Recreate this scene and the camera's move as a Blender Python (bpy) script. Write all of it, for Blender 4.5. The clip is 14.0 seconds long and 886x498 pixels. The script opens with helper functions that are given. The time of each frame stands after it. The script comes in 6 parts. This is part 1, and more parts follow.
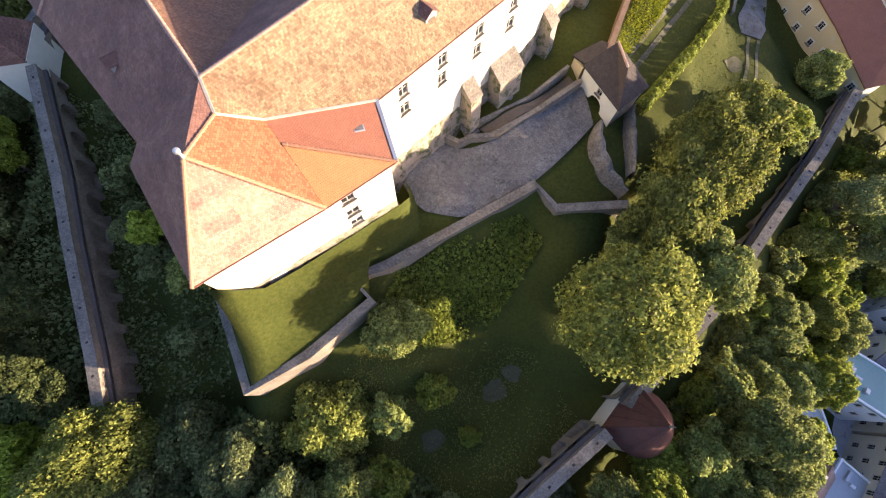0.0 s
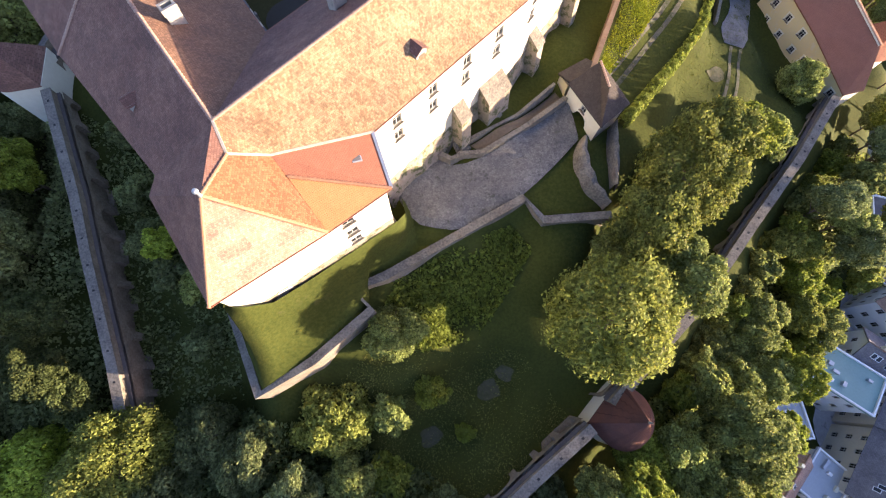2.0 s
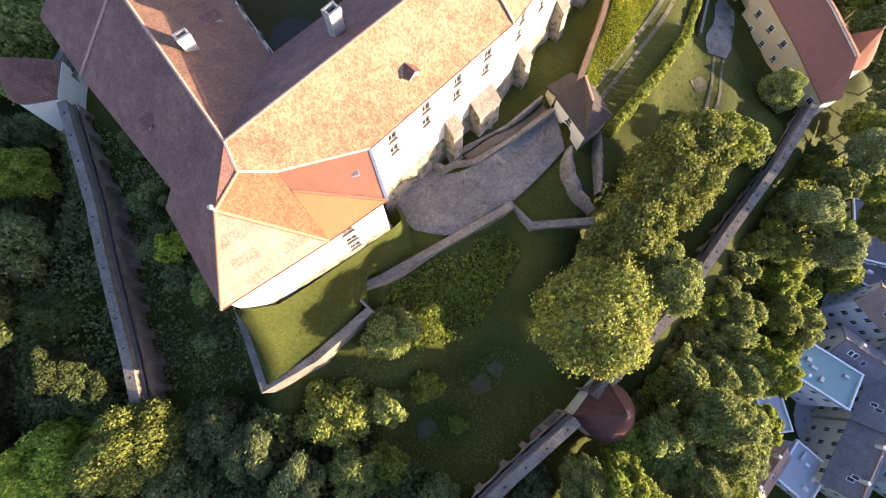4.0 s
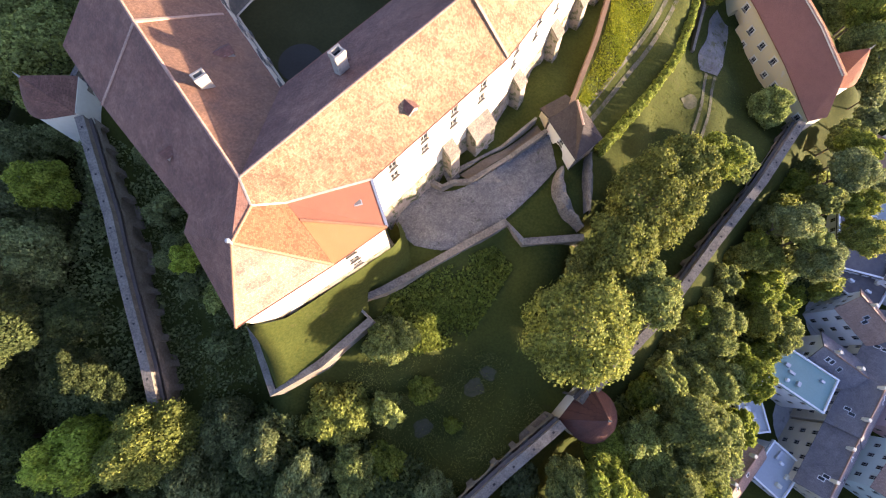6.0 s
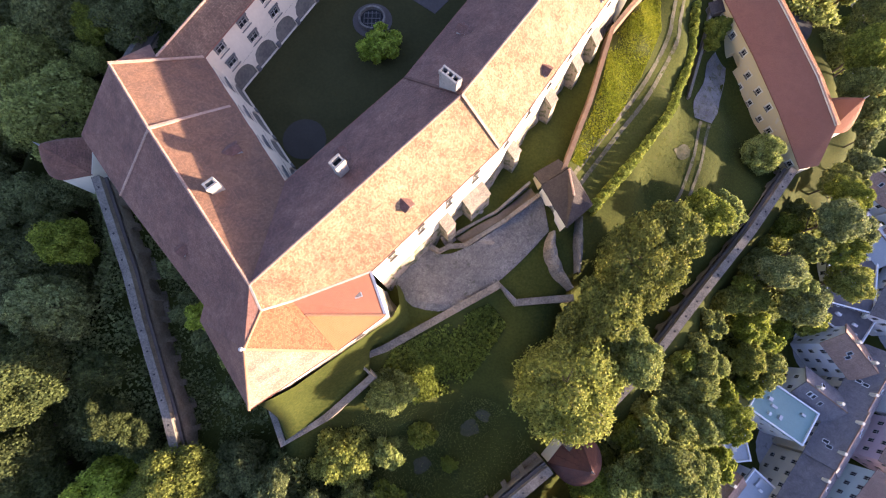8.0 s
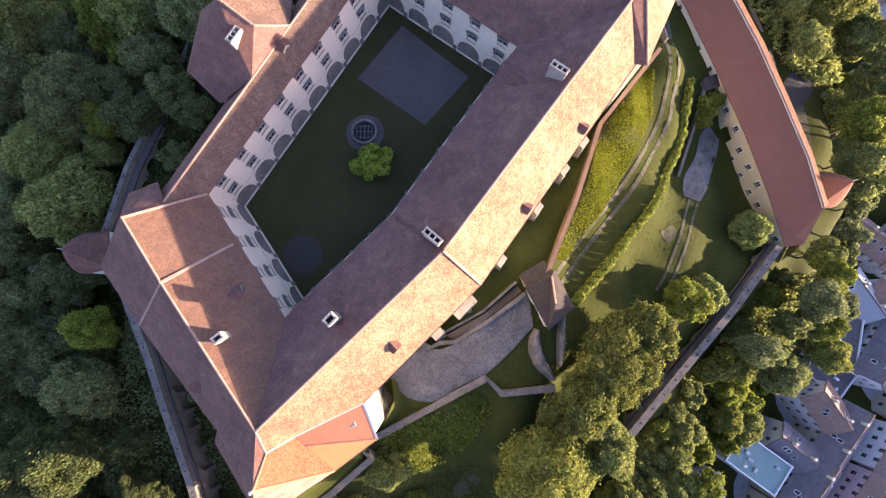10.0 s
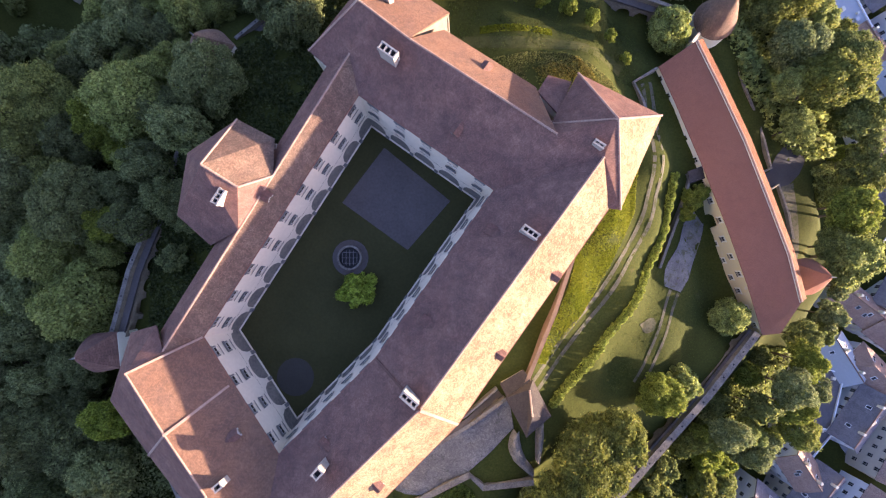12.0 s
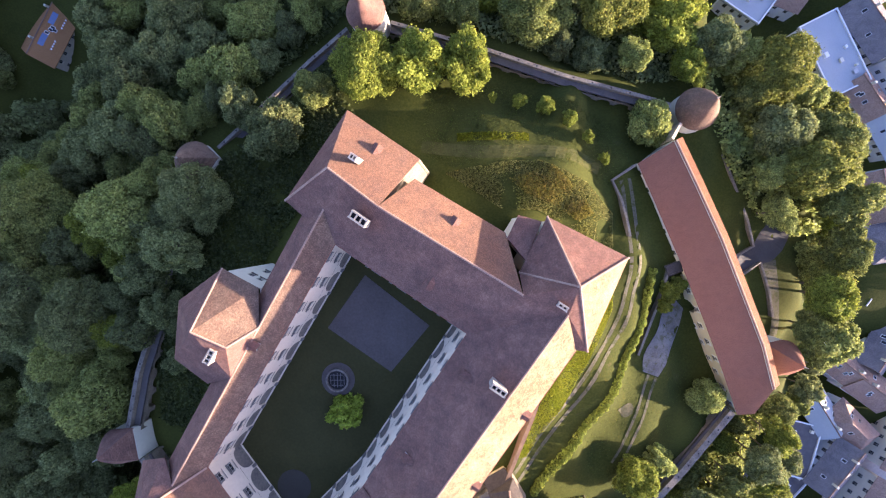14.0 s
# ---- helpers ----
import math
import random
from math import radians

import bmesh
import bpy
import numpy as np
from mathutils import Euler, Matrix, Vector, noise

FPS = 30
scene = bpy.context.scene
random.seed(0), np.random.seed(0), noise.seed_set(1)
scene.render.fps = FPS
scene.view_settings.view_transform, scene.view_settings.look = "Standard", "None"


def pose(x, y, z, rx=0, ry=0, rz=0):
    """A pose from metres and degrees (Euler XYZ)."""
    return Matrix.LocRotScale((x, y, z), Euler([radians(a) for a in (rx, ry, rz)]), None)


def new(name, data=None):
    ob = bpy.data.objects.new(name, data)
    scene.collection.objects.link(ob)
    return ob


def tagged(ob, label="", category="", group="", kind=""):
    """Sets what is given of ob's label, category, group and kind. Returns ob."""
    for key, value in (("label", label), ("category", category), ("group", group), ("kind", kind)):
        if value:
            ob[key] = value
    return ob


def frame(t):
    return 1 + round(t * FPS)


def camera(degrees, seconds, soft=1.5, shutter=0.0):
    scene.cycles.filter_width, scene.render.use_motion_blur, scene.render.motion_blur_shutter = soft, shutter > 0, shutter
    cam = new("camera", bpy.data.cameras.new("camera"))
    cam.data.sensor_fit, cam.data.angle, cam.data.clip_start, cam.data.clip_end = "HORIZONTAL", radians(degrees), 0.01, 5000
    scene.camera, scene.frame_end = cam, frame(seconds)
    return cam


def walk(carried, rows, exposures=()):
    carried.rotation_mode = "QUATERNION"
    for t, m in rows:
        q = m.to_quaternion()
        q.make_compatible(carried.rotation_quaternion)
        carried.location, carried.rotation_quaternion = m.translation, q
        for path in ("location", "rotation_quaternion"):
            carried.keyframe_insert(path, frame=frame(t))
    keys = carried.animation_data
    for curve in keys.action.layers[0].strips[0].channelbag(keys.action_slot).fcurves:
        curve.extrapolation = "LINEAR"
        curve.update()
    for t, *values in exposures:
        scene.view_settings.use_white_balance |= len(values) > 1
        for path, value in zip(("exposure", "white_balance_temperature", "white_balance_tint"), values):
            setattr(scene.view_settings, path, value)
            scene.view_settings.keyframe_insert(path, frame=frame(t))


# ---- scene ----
cam = camera(91.78, 14.0, soft=1.15)
# seconds, eye x y z in metres, turn rx ry rz in degrees
ROWS = [
    (0.0, 0.80, -1.32, 59.72, 18.53, -1.60, -0.00),
    (0.5, 0.86, -0.85, 60.55, 17.58, -1.49, -0.14),
    (1.0, 0.99, -0.44, 61.69, 17.57, -1.36, -0.53),
    (1.5, 1.24, -0.22, 62.76, 17.54, -1.24, -0.77),
    (2.0, 1.55, -0.14, 63.86, 17.46, -1.22, -0.69),
    (2.5, 1.87, -0.12, 64.82, 17.34, -1.15, -0.71),
    (3.0, 2.12, -0.31, 65.81, 17.27, -1.06, -0.94),
    (5.5, 2.86, 1.01, 71.00, 15.75, -1.16, -0.14),
    (6.0, 3.02, 2.51, 72.41, 15.18, -1.11, 0.02),
    (6.5, 3.13, 4.52, 73.76, 14.64, -1.19, 0.60),
    (7.0, 3.32, 7.27, 75.31, 13.87, -1.00, 0.45),
    (9.5, 6.77, 28.73, 85.42, 8.74, 0.88, 0.42),
    (10.0, 7.68, 34.84, 87.31, 7.42, 1.27, 0.53),
    (10.5, 8.59, 40.79, 88.70, 6.19, 1.49, 0.60),
    (11.0, 9.59, 47.41, 90.16, 4.92, 1.72, 0.94),
    (11.5, 10.67, 53.32, 91.44, 3.94, 2.08, 0.66),
    (12.0, 11.98, 60.11, 92.71, 2.58, 2.47, 0.14),
    (12.5, 13.26, 66.58, 93.72, 1.34, 2.84, 0.07),
    (13.0, 14.73, 73.93, 94.60, -0.11, 3.21, 0.22),
    (13.5, 16.28, 80.92, 95.19, -1.41, 3.59, -0.47),
    (14.0, 18.06, 87.84, 95.70, -2.78, 3.99, -1.63),
]
# seconds, stops, white balance
EXPOSURES = [(0.0, 3.1, 6250, 43), (2.5, 3.25, 6150, 42), (6.5, 3.3, 6150, 46), (11.0, 3.26, 6100, 53), (14.0, 3.5, 5900, 50)]
walk(cam, [(t, pose(x, y, z, rx, ry, rz)) for t, x, y, z, rx, ry, rz in ROWS], EXPOSURES)

# ---- light ----
SUN_AZ, SUN_EL = -9.0, 4.4      # degrees: azimuth from +x towards +y, elevation
sun_dir = Vector((math.cos(radians(SUN_EL)) * math.cos(radians(SUN_AZ)), math.cos(radians(SUN_EL)) * math.sin(radians(SUN_AZ)), math.sin(radians(SUN_EL))))
world = bpy.data.worlds.new("sky")
scene.world = world
world.use_nodes = True
wn, wl = world.node_tree.nodes, world.node_tree.links
sky = wn.new("ShaderNodeTexSky")
sky.sky_type, sky.sun_disc, sky.ozone_density = "NISHITA", False, 2.0
sky.sun_elevation, sky.sun_rotation = radians(SUN_EL), math.atan2(sun_dir.x, sun_dir.y)
wn["Background"].inputs["Strength"].default_value = 0.106
wl.new(sky.outputs[0], wn["Background"].inputs[0])
sun = new("sun", bpy.data.lights.new("sun", "SUN"))
sun.data.energy, sun.data.angle, sun.data.color = 2.35, radians(0.6), (1.0, 0.92, 0.53)
sun.matrix_world = sun_dir.to_track_quat("Z", "Y").to_matrix().to_4x4()

# ---- materials ----
def material(name, c1, c2, rough=0.85, big=0.15, small=3.0, bump=0.3, bump_scale=8.0, metal=0.0, c3=None, spot=0.0, spec=0.3, island=0.0, stretch=None, soft=0.0):
    """Two-scale varied surface: c1 and c2 mixed by broad and fine noise, c3 as stains of amount spot, bump as relief."""
    m = bpy.data.materials.new(name)
    m.use_nodes = True
    n, l = m.node_tree.nodes, m.node_tree.links
    b = n["Principled BSDF"]
    b.inputs["Roughness"].default_value, b.inputs["Metallic"].default_value = rough, metal
    b.inputs["Specular IOR Level"].default_value = spec
    co = n.new("ShaderNodeTexCoord")
    vec = co.outputs["Object"]
    if stretch:
        mp = n.new("ShaderNodeMapping")
        mp.inputs["Scale"].default_value = stretch
        l.new(vec, mp.inputs[0])
        vec = mp.outputs[0]
    def tex(scale, detail=4.0, rough_=0.6):
        t = n.new("ShaderNodeTexNoise")
        t.inputs["Scale"].default_value, t.inputs["Detail"].default_value, t.inputs["Roughness"].default_value = scale, detail, rough_
        l.new(vec, t.inputs["Vector"])
        return t.outputs[0]
    def mix(fac, a, c):
        x = n.new("ShaderNodeMix")
        x.data_type = "RGBA"
        l.new(fac, x.inputs[0])
        for sock, val in ((x.inputs[6], a), (x.inputs[7], c)):
            if isinstance(val, tuple):
                sock.default_value = (*val, 1)
            else:
                l.new(val, sock)
        return x.outputs[2]
    def ramp(fac, lo, hi):
        r = n.new("ShaderNodeMapRange")
        r.inputs[1].default_value, r.inputs[2].default_value = lo, hi
        l.new(fac, r.inputs[0])
        return r.outputs[0]
    avg = n.new("ShaderNodeMath")
    avg.operation = "ADD"
    l.new(tex(big), avg.inputs[0])
    l.new(tex(small), avg.inputs[1])
    col = mix(ramp(avg.outputs[0], 0.75, 1.25), c1, c2)
    if c3:
        col = mix(ramp(tex(big * 2.7, 6.0, 0.7), 0.75 - spot * 0.5 - soft, 0.85 - spot * 0.5 + soft), col, c3)
    if island:
        oi = n.new("ShaderNodeNewGeometry")
        hs = n.new("ShaderNodeHueSaturation")
        l.new(ramp(oi.outputs["Random Per Island"], -0.0, 1.0), hs.inputs["Value"])
        mr = hs.inputs["Value"].links[0].from_node
        mr.inputs[3].default_value, mr.inputs[4].default_value = 1 - island, 1 + island
        l.new(col, hs.inputs["Color"])
        col = hs.outputs[0]
    l.new(col, b.inputs["Base Color"])
    if bump:
        bp = n.new("ShaderNodeBump")
        bp.inputs["Strength"].default_value, bp.inputs["Distance"].default_value = bump, 0.05
        l.new(tex(bump_scale, 3.0), bp.inputs["Height"])
        l.new(bp.outputs[0], b.inputs["Normal"])
    return m


def tile_material(name, c1, c2, c3, row=0.2, spot=0.3, wear=0.25, rough=0.85, patch=0.0):
    """Clay roof tiles: courses that follow the slope (x along the eaves, y up the slope, in UV metres)."""
    m = material(name, c1, c2, rough, 0.14, 0.9, 0, 0, c3=c3, spot=spot, spec=0.2, soft=0.16)
    n, l = m.node_tree.nodes, m.node_tree.links
    b = n["Principled BSDF"]
    uv = n.new("ShaderNodeTexCoord")
    br = n.new("ShaderNodeTexBrick")
    br.inputs["Scale"].default_value = 1.0
    br.inputs["Brick Width"].default_value, br.inputs["Row Height"].default_value = 0.19, row
    br.inputs["Mortar Size"].default_value = 0.016
    br.inputs["Mortar Smooth"].default_value = 0.6
    br.inputs["Color1"].default_value, br.inputs["Color2"].default_value, br.inputs["Mortar"].default_value = (1 - wear,) * 3 + (1,), (1 + wear,) * 3 + (1,), (0.55, 0.55, 0.55, 1)
    l.new(uv.outputs["UV"], br.inputs["Vector"])
    old = b.inputs["Base Color"].links[0].from_socket
    mu = n.new("ShaderNodeMix")
    mu.data_type, mu.blend_type = "RGBA", "MULTIPLY"
    mu.inputs[0].default_value = 0.8
    l.new(old, mu.inputs[6])
    l.new(br.outputs["Color"], mu.inputs[7])
    l.new(mu.outputs[2], b.inputs["Base Color"])
    if patch:      # rectangles of relaid tiles in other firings
        pb = n.new("ShaderNodeTexBrick")
        pb.offset = 0.37
        pb.inputs["Scale"].default_value, pb.inputs["Mortar Size"].default_value = 1.0, 0.0
        pb.inputs["Brick Width"].default_value, pb.inputs["Row Height"].default_value = 2.6, 1.25
        pb.inputs["Color1"].default_value = (1 + patch, 1 + patch * 1.3, 1 + patch, 1)
        pb.inputs["Color2"].default_value = (1 - patch * 0.6, 1 - patch * 1.2, 1 - patch, 1)
        l.new(uv.outputs["UV"], pb.inputs["Vector"])
        m3 = n.new("ShaderNodeMix")
        m3.data_type, m3.blend_type = "RGBA", "MULTIPLY"
        m3.inputs[0].default_value = 0.9
        l.new(mu.outputs[2], m3.inputs[6])
        l.new(pb.outputs["Color"], m3.inputs[7])
        l.new(m3.outputs[2], b.inputs["Base Color"])
    bp = n.new("ShaderNodeBump")
    bp.inputs["Strength"].default_value, bp.inputs["Distance"].default_value = 0.5, 0.04
    bp.invert = True
    l.new(br.outputs["Fac"], bp.inputs["Height"])
    l.new(bp.outputs[0], b.inputs["Normal"])
    return m


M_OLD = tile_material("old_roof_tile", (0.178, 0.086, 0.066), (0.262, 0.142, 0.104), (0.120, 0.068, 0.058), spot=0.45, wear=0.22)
# paler copy of the old tile; sunlight on east slopes put in colour
M_SUNLIT = tile_material("sunlit_tone_roof_tile", (0.205, 0.128, 0.070), (0.300, 0.235, 0.138), (0.190, 0.110, 0.070), spot=0.40, wear=0.42)
M_GATETILE = tile_material("grey_brown_gate_tile", (0.048, 0.039, 0.035), (0.068, 0.055, 0.048), (0.038, 0.032, 0.030), spot=0.3)
M_RUST = tile_material("rust_brown_roof_tile", (0.185, 0.096, 0.060), (0.228, 0.124, 0.076), (0.130, 0.080, 0.062), spot=0.3)
M_MOSSY = tile_material("brown_lichened_roof_tile", (0.150, 0.086, 0.060), (0.235, 0.150, 0.100), (0.115, 0.078, 0.058), spot=0.45, wear=0.32)
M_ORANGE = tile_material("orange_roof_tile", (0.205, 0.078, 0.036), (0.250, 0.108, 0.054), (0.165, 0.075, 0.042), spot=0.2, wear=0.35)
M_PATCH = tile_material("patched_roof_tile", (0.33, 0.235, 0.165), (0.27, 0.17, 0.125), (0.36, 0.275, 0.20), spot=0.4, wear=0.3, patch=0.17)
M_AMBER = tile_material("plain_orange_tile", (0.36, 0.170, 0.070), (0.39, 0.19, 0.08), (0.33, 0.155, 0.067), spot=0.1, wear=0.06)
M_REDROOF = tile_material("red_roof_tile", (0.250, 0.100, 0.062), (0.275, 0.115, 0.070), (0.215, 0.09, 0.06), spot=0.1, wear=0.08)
M_RIDGE = material("ridge_tile_clay", (0.30, 0.18, 0.13), (0.40, 0.28, 0.21), 0.85, 0.5, 4.0, 0.3, 9.0)
M_RIDGE_PALE = material("pale_lime_mortar", (0.46, 0.42, 0.35), (0.36, 0.31, 0.25), 0.9, 0.8, 4.0, 0.4, 9.0)
M_RIDGE_RED = material("orange_ridge_clay", (0.34, 0.17, 0.09), (0.42, 0.23, 0.13), 0.85, 0.5, 4.0, 0.3, 9.0)
M_PLASTER = material("white_lime_plaster", (0.655, 0.632, 0.535), (0.605, 0.578, 0.480), 0.9, 0.12, 1.5, 0.2, 5.0, c3=(0.48, 0.44, 0.35), spot=0.13)
M_CHIMNEY = material("sooty_chimney_plaster", (0.37, 0.335, 0.285), (0.26, 0.235, 0.205), 0.9, 0.5, 3.0, 0.3, 6.0, c3=(0.15, 0.135, 0.12), spot=0.35)
M_ARCADE = material("shade_darkened_arcade_stone", (0.21, 0.18, 0.145), (0.12, 0.105, 0.088), 0.95, 0.4, 2.5, 0.6, 5.0, c3=(0.12, 0.115, 0.09), spot=0.35)
M_COURT = material("cream_courtyard_plaster", (0.70, 0.59, 0.44), (0.63, 0.525, 0.385), 0.9, 0.15, 2.0, 0.2, 6.0, c3=(0.400, 0.384, 0.352), spot=0.12)
M_YELLOW = material("yellow_plaster", (0.60, 0.49, 0.27), (0.55, 0.47, 0.30), 0.9, 0.2, 2.0, 0.2, 6.0, c3=(0.55, 0.5, 0.4), spot=0.3)
M_RUBBLE = material("rubble_stone", (0.13, 0.108, 0.080), (0.25, 0.21, 0.165), 0.95, 0.5, 3.4, 0.8, 4.0, c3=(0.14, 0.125, 0.10), spot=0.35)
M_CAP = material("wall_cap_stone", (0.090, 0.079, 0.066), (0.215, 0.188, 0.155), 0.9, 0.5, 4.0, 0.7, 5.0, c3=(0.11, 0.10, 0.075), spot=0.3)
M_DARKPATCH = material("dark_brown_patch", (0.042, 0.037, 0.028), (0.050, 0.044, 0.034), 0.9, 0.4, 3.0, 0.3, 6.0)
M_FENCE = material("brown_tile_capped_wall", (0.17, 0.105, 0.068), (0.235, 0.15, 0.10), 0.9, 0.5, 4.0, 0.4, 8.0)
M_WALK = material("dark_wall_walk", (0.085, 0.075, 0.072), (0.12, 0.105, 0.098), 0.9, 0.3, 3.0, 0.5, 5.0, c3=(0.065, 0.07, 0.045), spot=0.35)
M_TRACK = material("trodden_grass", (0.066, 0.063, 0.040), (0.106, 0.098, 0.068), 0.95, 0.35, 3.0, 0.6, 6.0, c3=(0.048, 0.054, 0.018), spot=0.5)
M_GRASS = material("mown_grass", (0.028, 0.036, 0.007), (0.056, 0.064, 0.013), 0.95, 0.07, 2.6, 0.8, 3.0, c3=(0.058, 0.056, 0.022), spot=0.25, spec=0.1)
M_MOWN = material("mown_path_grass", (0.046, 0.050, 0.014), (0.070, 0.072, 0.024), 0.95, 0.3, 2.6, 0.6, 4.0, c3=(0.040, 0.048, 0.012), spot=0.4, spec=0.1)
M_COURTGRASS = material("courtyard_grass", (0.040, 0.039, 0.014), (0.056, 0.052, 0.019), 0.95, 0.15, 2.5, 0.6, 6.0, spec=0.1)
M_GRAVEL = material("grey_gravel", (0.105, 0.100, 0.098), (0.209, 0.198, 0.185), 0.95, 0.3, 4.5, 0.9, 9.0, c3=(0.095, 0.098, 0.056), spot=0.45)
M_EARTH = material("worn_earth_track", (0.085, 0.066, 0.046), (0.13, 0.10, 0.07), 0.95, 0.3, 3.0, 0.5, 6.0)
M_WORN = material("thin_worn_turf", (0.090, 0.080, 0.050), (0.050, 0.055, 0.022), 0.95, 0.8, 3.0, 0.5, 6.0)
M_ASPHALT = material("asphalt", (0.042, 0.041, 0.043), (0.062, 0.060, 0.063), 0.9, 0.3, 5.0, 0.3, 12.0)
M_PAVE = material("court_paving", (0.076, 0.061, 0.054), (0.105, 0.087, 0.077), 0.85, 0.2, 2.5, 0.2, 8.0)
M_FRAME = material("grey_window_frame", (0.30, 0.29, 0.27), (0.36, 0.35, 0.33), 0.7, 1.0, 6.0, 0, 1)
M_TOWNPAVE = material("town_paving", (0.312, 0.312, 0.325), (0.425, 0.419, 0.425), 0.9, 0.15, 1.5, 0.3, 6.0, c3=(0.163, 0.163, 0.169), spot=0.3)
M_DRESSED = material("grey_dressed_stone", (0.13, 0.12, 0.11), (0.18, 0.165, 0.15), 0.9, 0.5, 4.0, 0.4, 6.0)
M_ROCK = material("bare_hill_rock", (0.20, 0.165, 0.125), (0.29, 0.245, 0.19), 0.95, 0.35, 2.5, 0.9, 3.0, c3=(0.075, 0.085, 0.035), spot=0.5)
M_METAL = material("dull_zinc", (0.40, 0.42, 0.44), (0.5, 0.51, 0.52), 0.45, 0.6, 4.0, 0.1, 5.0, metal=0.7)
M_SOOT_HOLE = material("soot_and_hole_black", (0.02, 0.02, 0.02), (0.03, 0.03, 0.03), 0.95, 1.0, 5.0, 0, 1)
M_BARK = material("bark", (0.09, 0.07, 0.05), (0.14, 0.11, 0.08), 0.95, 1.0, 6.0, 0.8, 8.0)
M_DARKTILE = tile_material("dark_grey_tile", (0.166, 0.153, 0.164), (0.240, 0.218, 0.224), (0.130, 0.122, 0.130), spot=0.25, wear=0.2)
M_BROWNTILE = tile_material("brown_house_tile", (0.310, 0.196, 0.149), (0.397, 0.262, 0.201), (0.230, 0.159, 0.129), spot=0.25, wear=0.2)
M_TEAL = material("green_copper_sheet", (0.17, 0.29, 0.27), (0.205, 0.33, 0.31), 0.6, 0.2, 3.0, 0.1, 4.0)
M_GREYROOF = material("grey_sheet_roof", (0.33, 0.36, 0.39), (0.38, 0.41, 0.44), 0.6, 0.2, 3.0, 0.1, 4.0)


def glass_material():
    m = bpy.data.materials.new("window_glass")
    m.use_nodes = True
    b = m.node_tree.nodes["Principled BSDF"]
    b.inputs["Base Color"].default_value = (0.02, 0.022, 0.025, 1)
    b.inputs["Roughness"].default_value = 0.08
    return m


def leaf_material(name, c1, c2):
    m = material(name, c1, c2, 0.7, 0.25, 1.5, 0, 1, spec=0.15, island=0.5)
    n, l = m.node_tree.nodes, m.node_tree.links
    b = n["Principled BSDF"]
    info = n.new("ShaderNodeObjectInfo")
    shift = n.new("ShaderNodeMapRange")
    shift.inputs[3].default_value, shift.inputs[4].default_value = 0.74, 1.24
    l.new(info.outputs["Random"], shift.inputs[0])
    tone = n.new("ShaderNodeHueSaturation")
    tone.inputs["Saturation"].default_value = 1.06
    l.new(shift.outputs[0], tone.inputs["Value"])
    l.new(b.inputs["Base Color"].links[0].from_socket, tone.inputs["Color"])
    l.new(tone.outputs[0], b.inputs["Base Color"])
    tr = n.new("ShaderNodeBsdfTranslucent")
    mx = n.new("ShaderNodeMixShader")
    mx.inputs[0].default_value = 0.45
    l.new(b.inputs["Base Color"].links[0].from_socket, tr.inputs[0])
    l.new(b.outputs[0], mx.inputs[1])
    l.new(tr.outputs[0], mx.inputs[2])
    l.new(mx.outputs[0], n["Material Output"].inputs[0])
    return m


M_SEAM = tile_material("rust_red_sheet", (0.095, 0.042, 0.033), (0.13, 0.055, 0.042), (0.075, 0.042, 0.038), row=6.0, spot=0.3, wear=0.2)
M_GUTTER = material("copper_gutter", (0.20, 0.08, 0.05), (0.26, 0.11, 0.07), 0.6, 0.8, 5.0, 0, 1)
M_GLASS = glass_material()


def cobble_material():
    """Worn setts: rounded cells with dark joints, in patches of lighter and darker stone."""
    m = material("grey_cobbles", (0.100, 0.098, 0.098), (0.185, 0.175, 0.166), 0.85, 0.25, 1.6, 0, 1, c3=(0.075, 0.078, 0.062), spot=0.35)
    n, l = m.node_tree.nodes, m.node_tree.links
    b = n["Principled BSDF"]
    co = n.new("ShaderNodeTexCoord")
    vo = n.new("ShaderNodeTexVoronoi")
    vo.feature = "DISTANCE_TO_EDGE"
    vo.inputs["Scale"].default_value = 5.5
    l.new(co.outputs["Object"], vo.inputs["Vector"])
    mr = n.new("ShaderNodeMapRange")
    mr.inputs[1].default_value, mr.inputs[2].default_value, mr.inputs[3].default_value = 0.0, 0.09, 0.45
    l.new(vo.outputs["Distance"], mr.inputs[0])
    ce = n.new("ShaderNodeTexVoronoi")
    ce.inputs["Scale"].default_value = 5.5
    l.new(co.outputs["Object"], ce.inputs["Vector"])
    hs = n.new("ShaderNodeSeparateColor")
    l.new(ce.outputs["Color"], hs.inputs[0])
    m2 = n.new("ShaderNodeMapRange")
    m2.inputs[3].default_value, m2.inputs[4].default_value = 0.8, 1.2
    l.new(hs.outputs[0], m2.inputs[0])
    pr = n.new("ShaderNodeMath")
    pr.operation = "MULTIPLY"
    l.new(mr.outputs[0], pr.inputs[0])
    l.new(m2.outputs[0], pr.inputs[1])
    mu = n.new("ShaderNodeVectorMath")
    mu.operation = "SCALE"
    l.new(b.inputs["Base Color"].links[0].from_socket, mu.inputs[0])
    l.new(pr.outputs[0], mu.inputs["Scale"])
    l.new(mu.outputs[0], b.inputs["Base Color"])
    bp = n.new("ShaderNodeBump")
    bp.inputs["Strength"].default_value, bp.inputs["Distance"].default_value = 0.7, 0.05
    l.new(mr.outputs[0], bp.inputs["Height"])
    l.new(bp.outputs[0], b.inputs["Normal"])
    return m


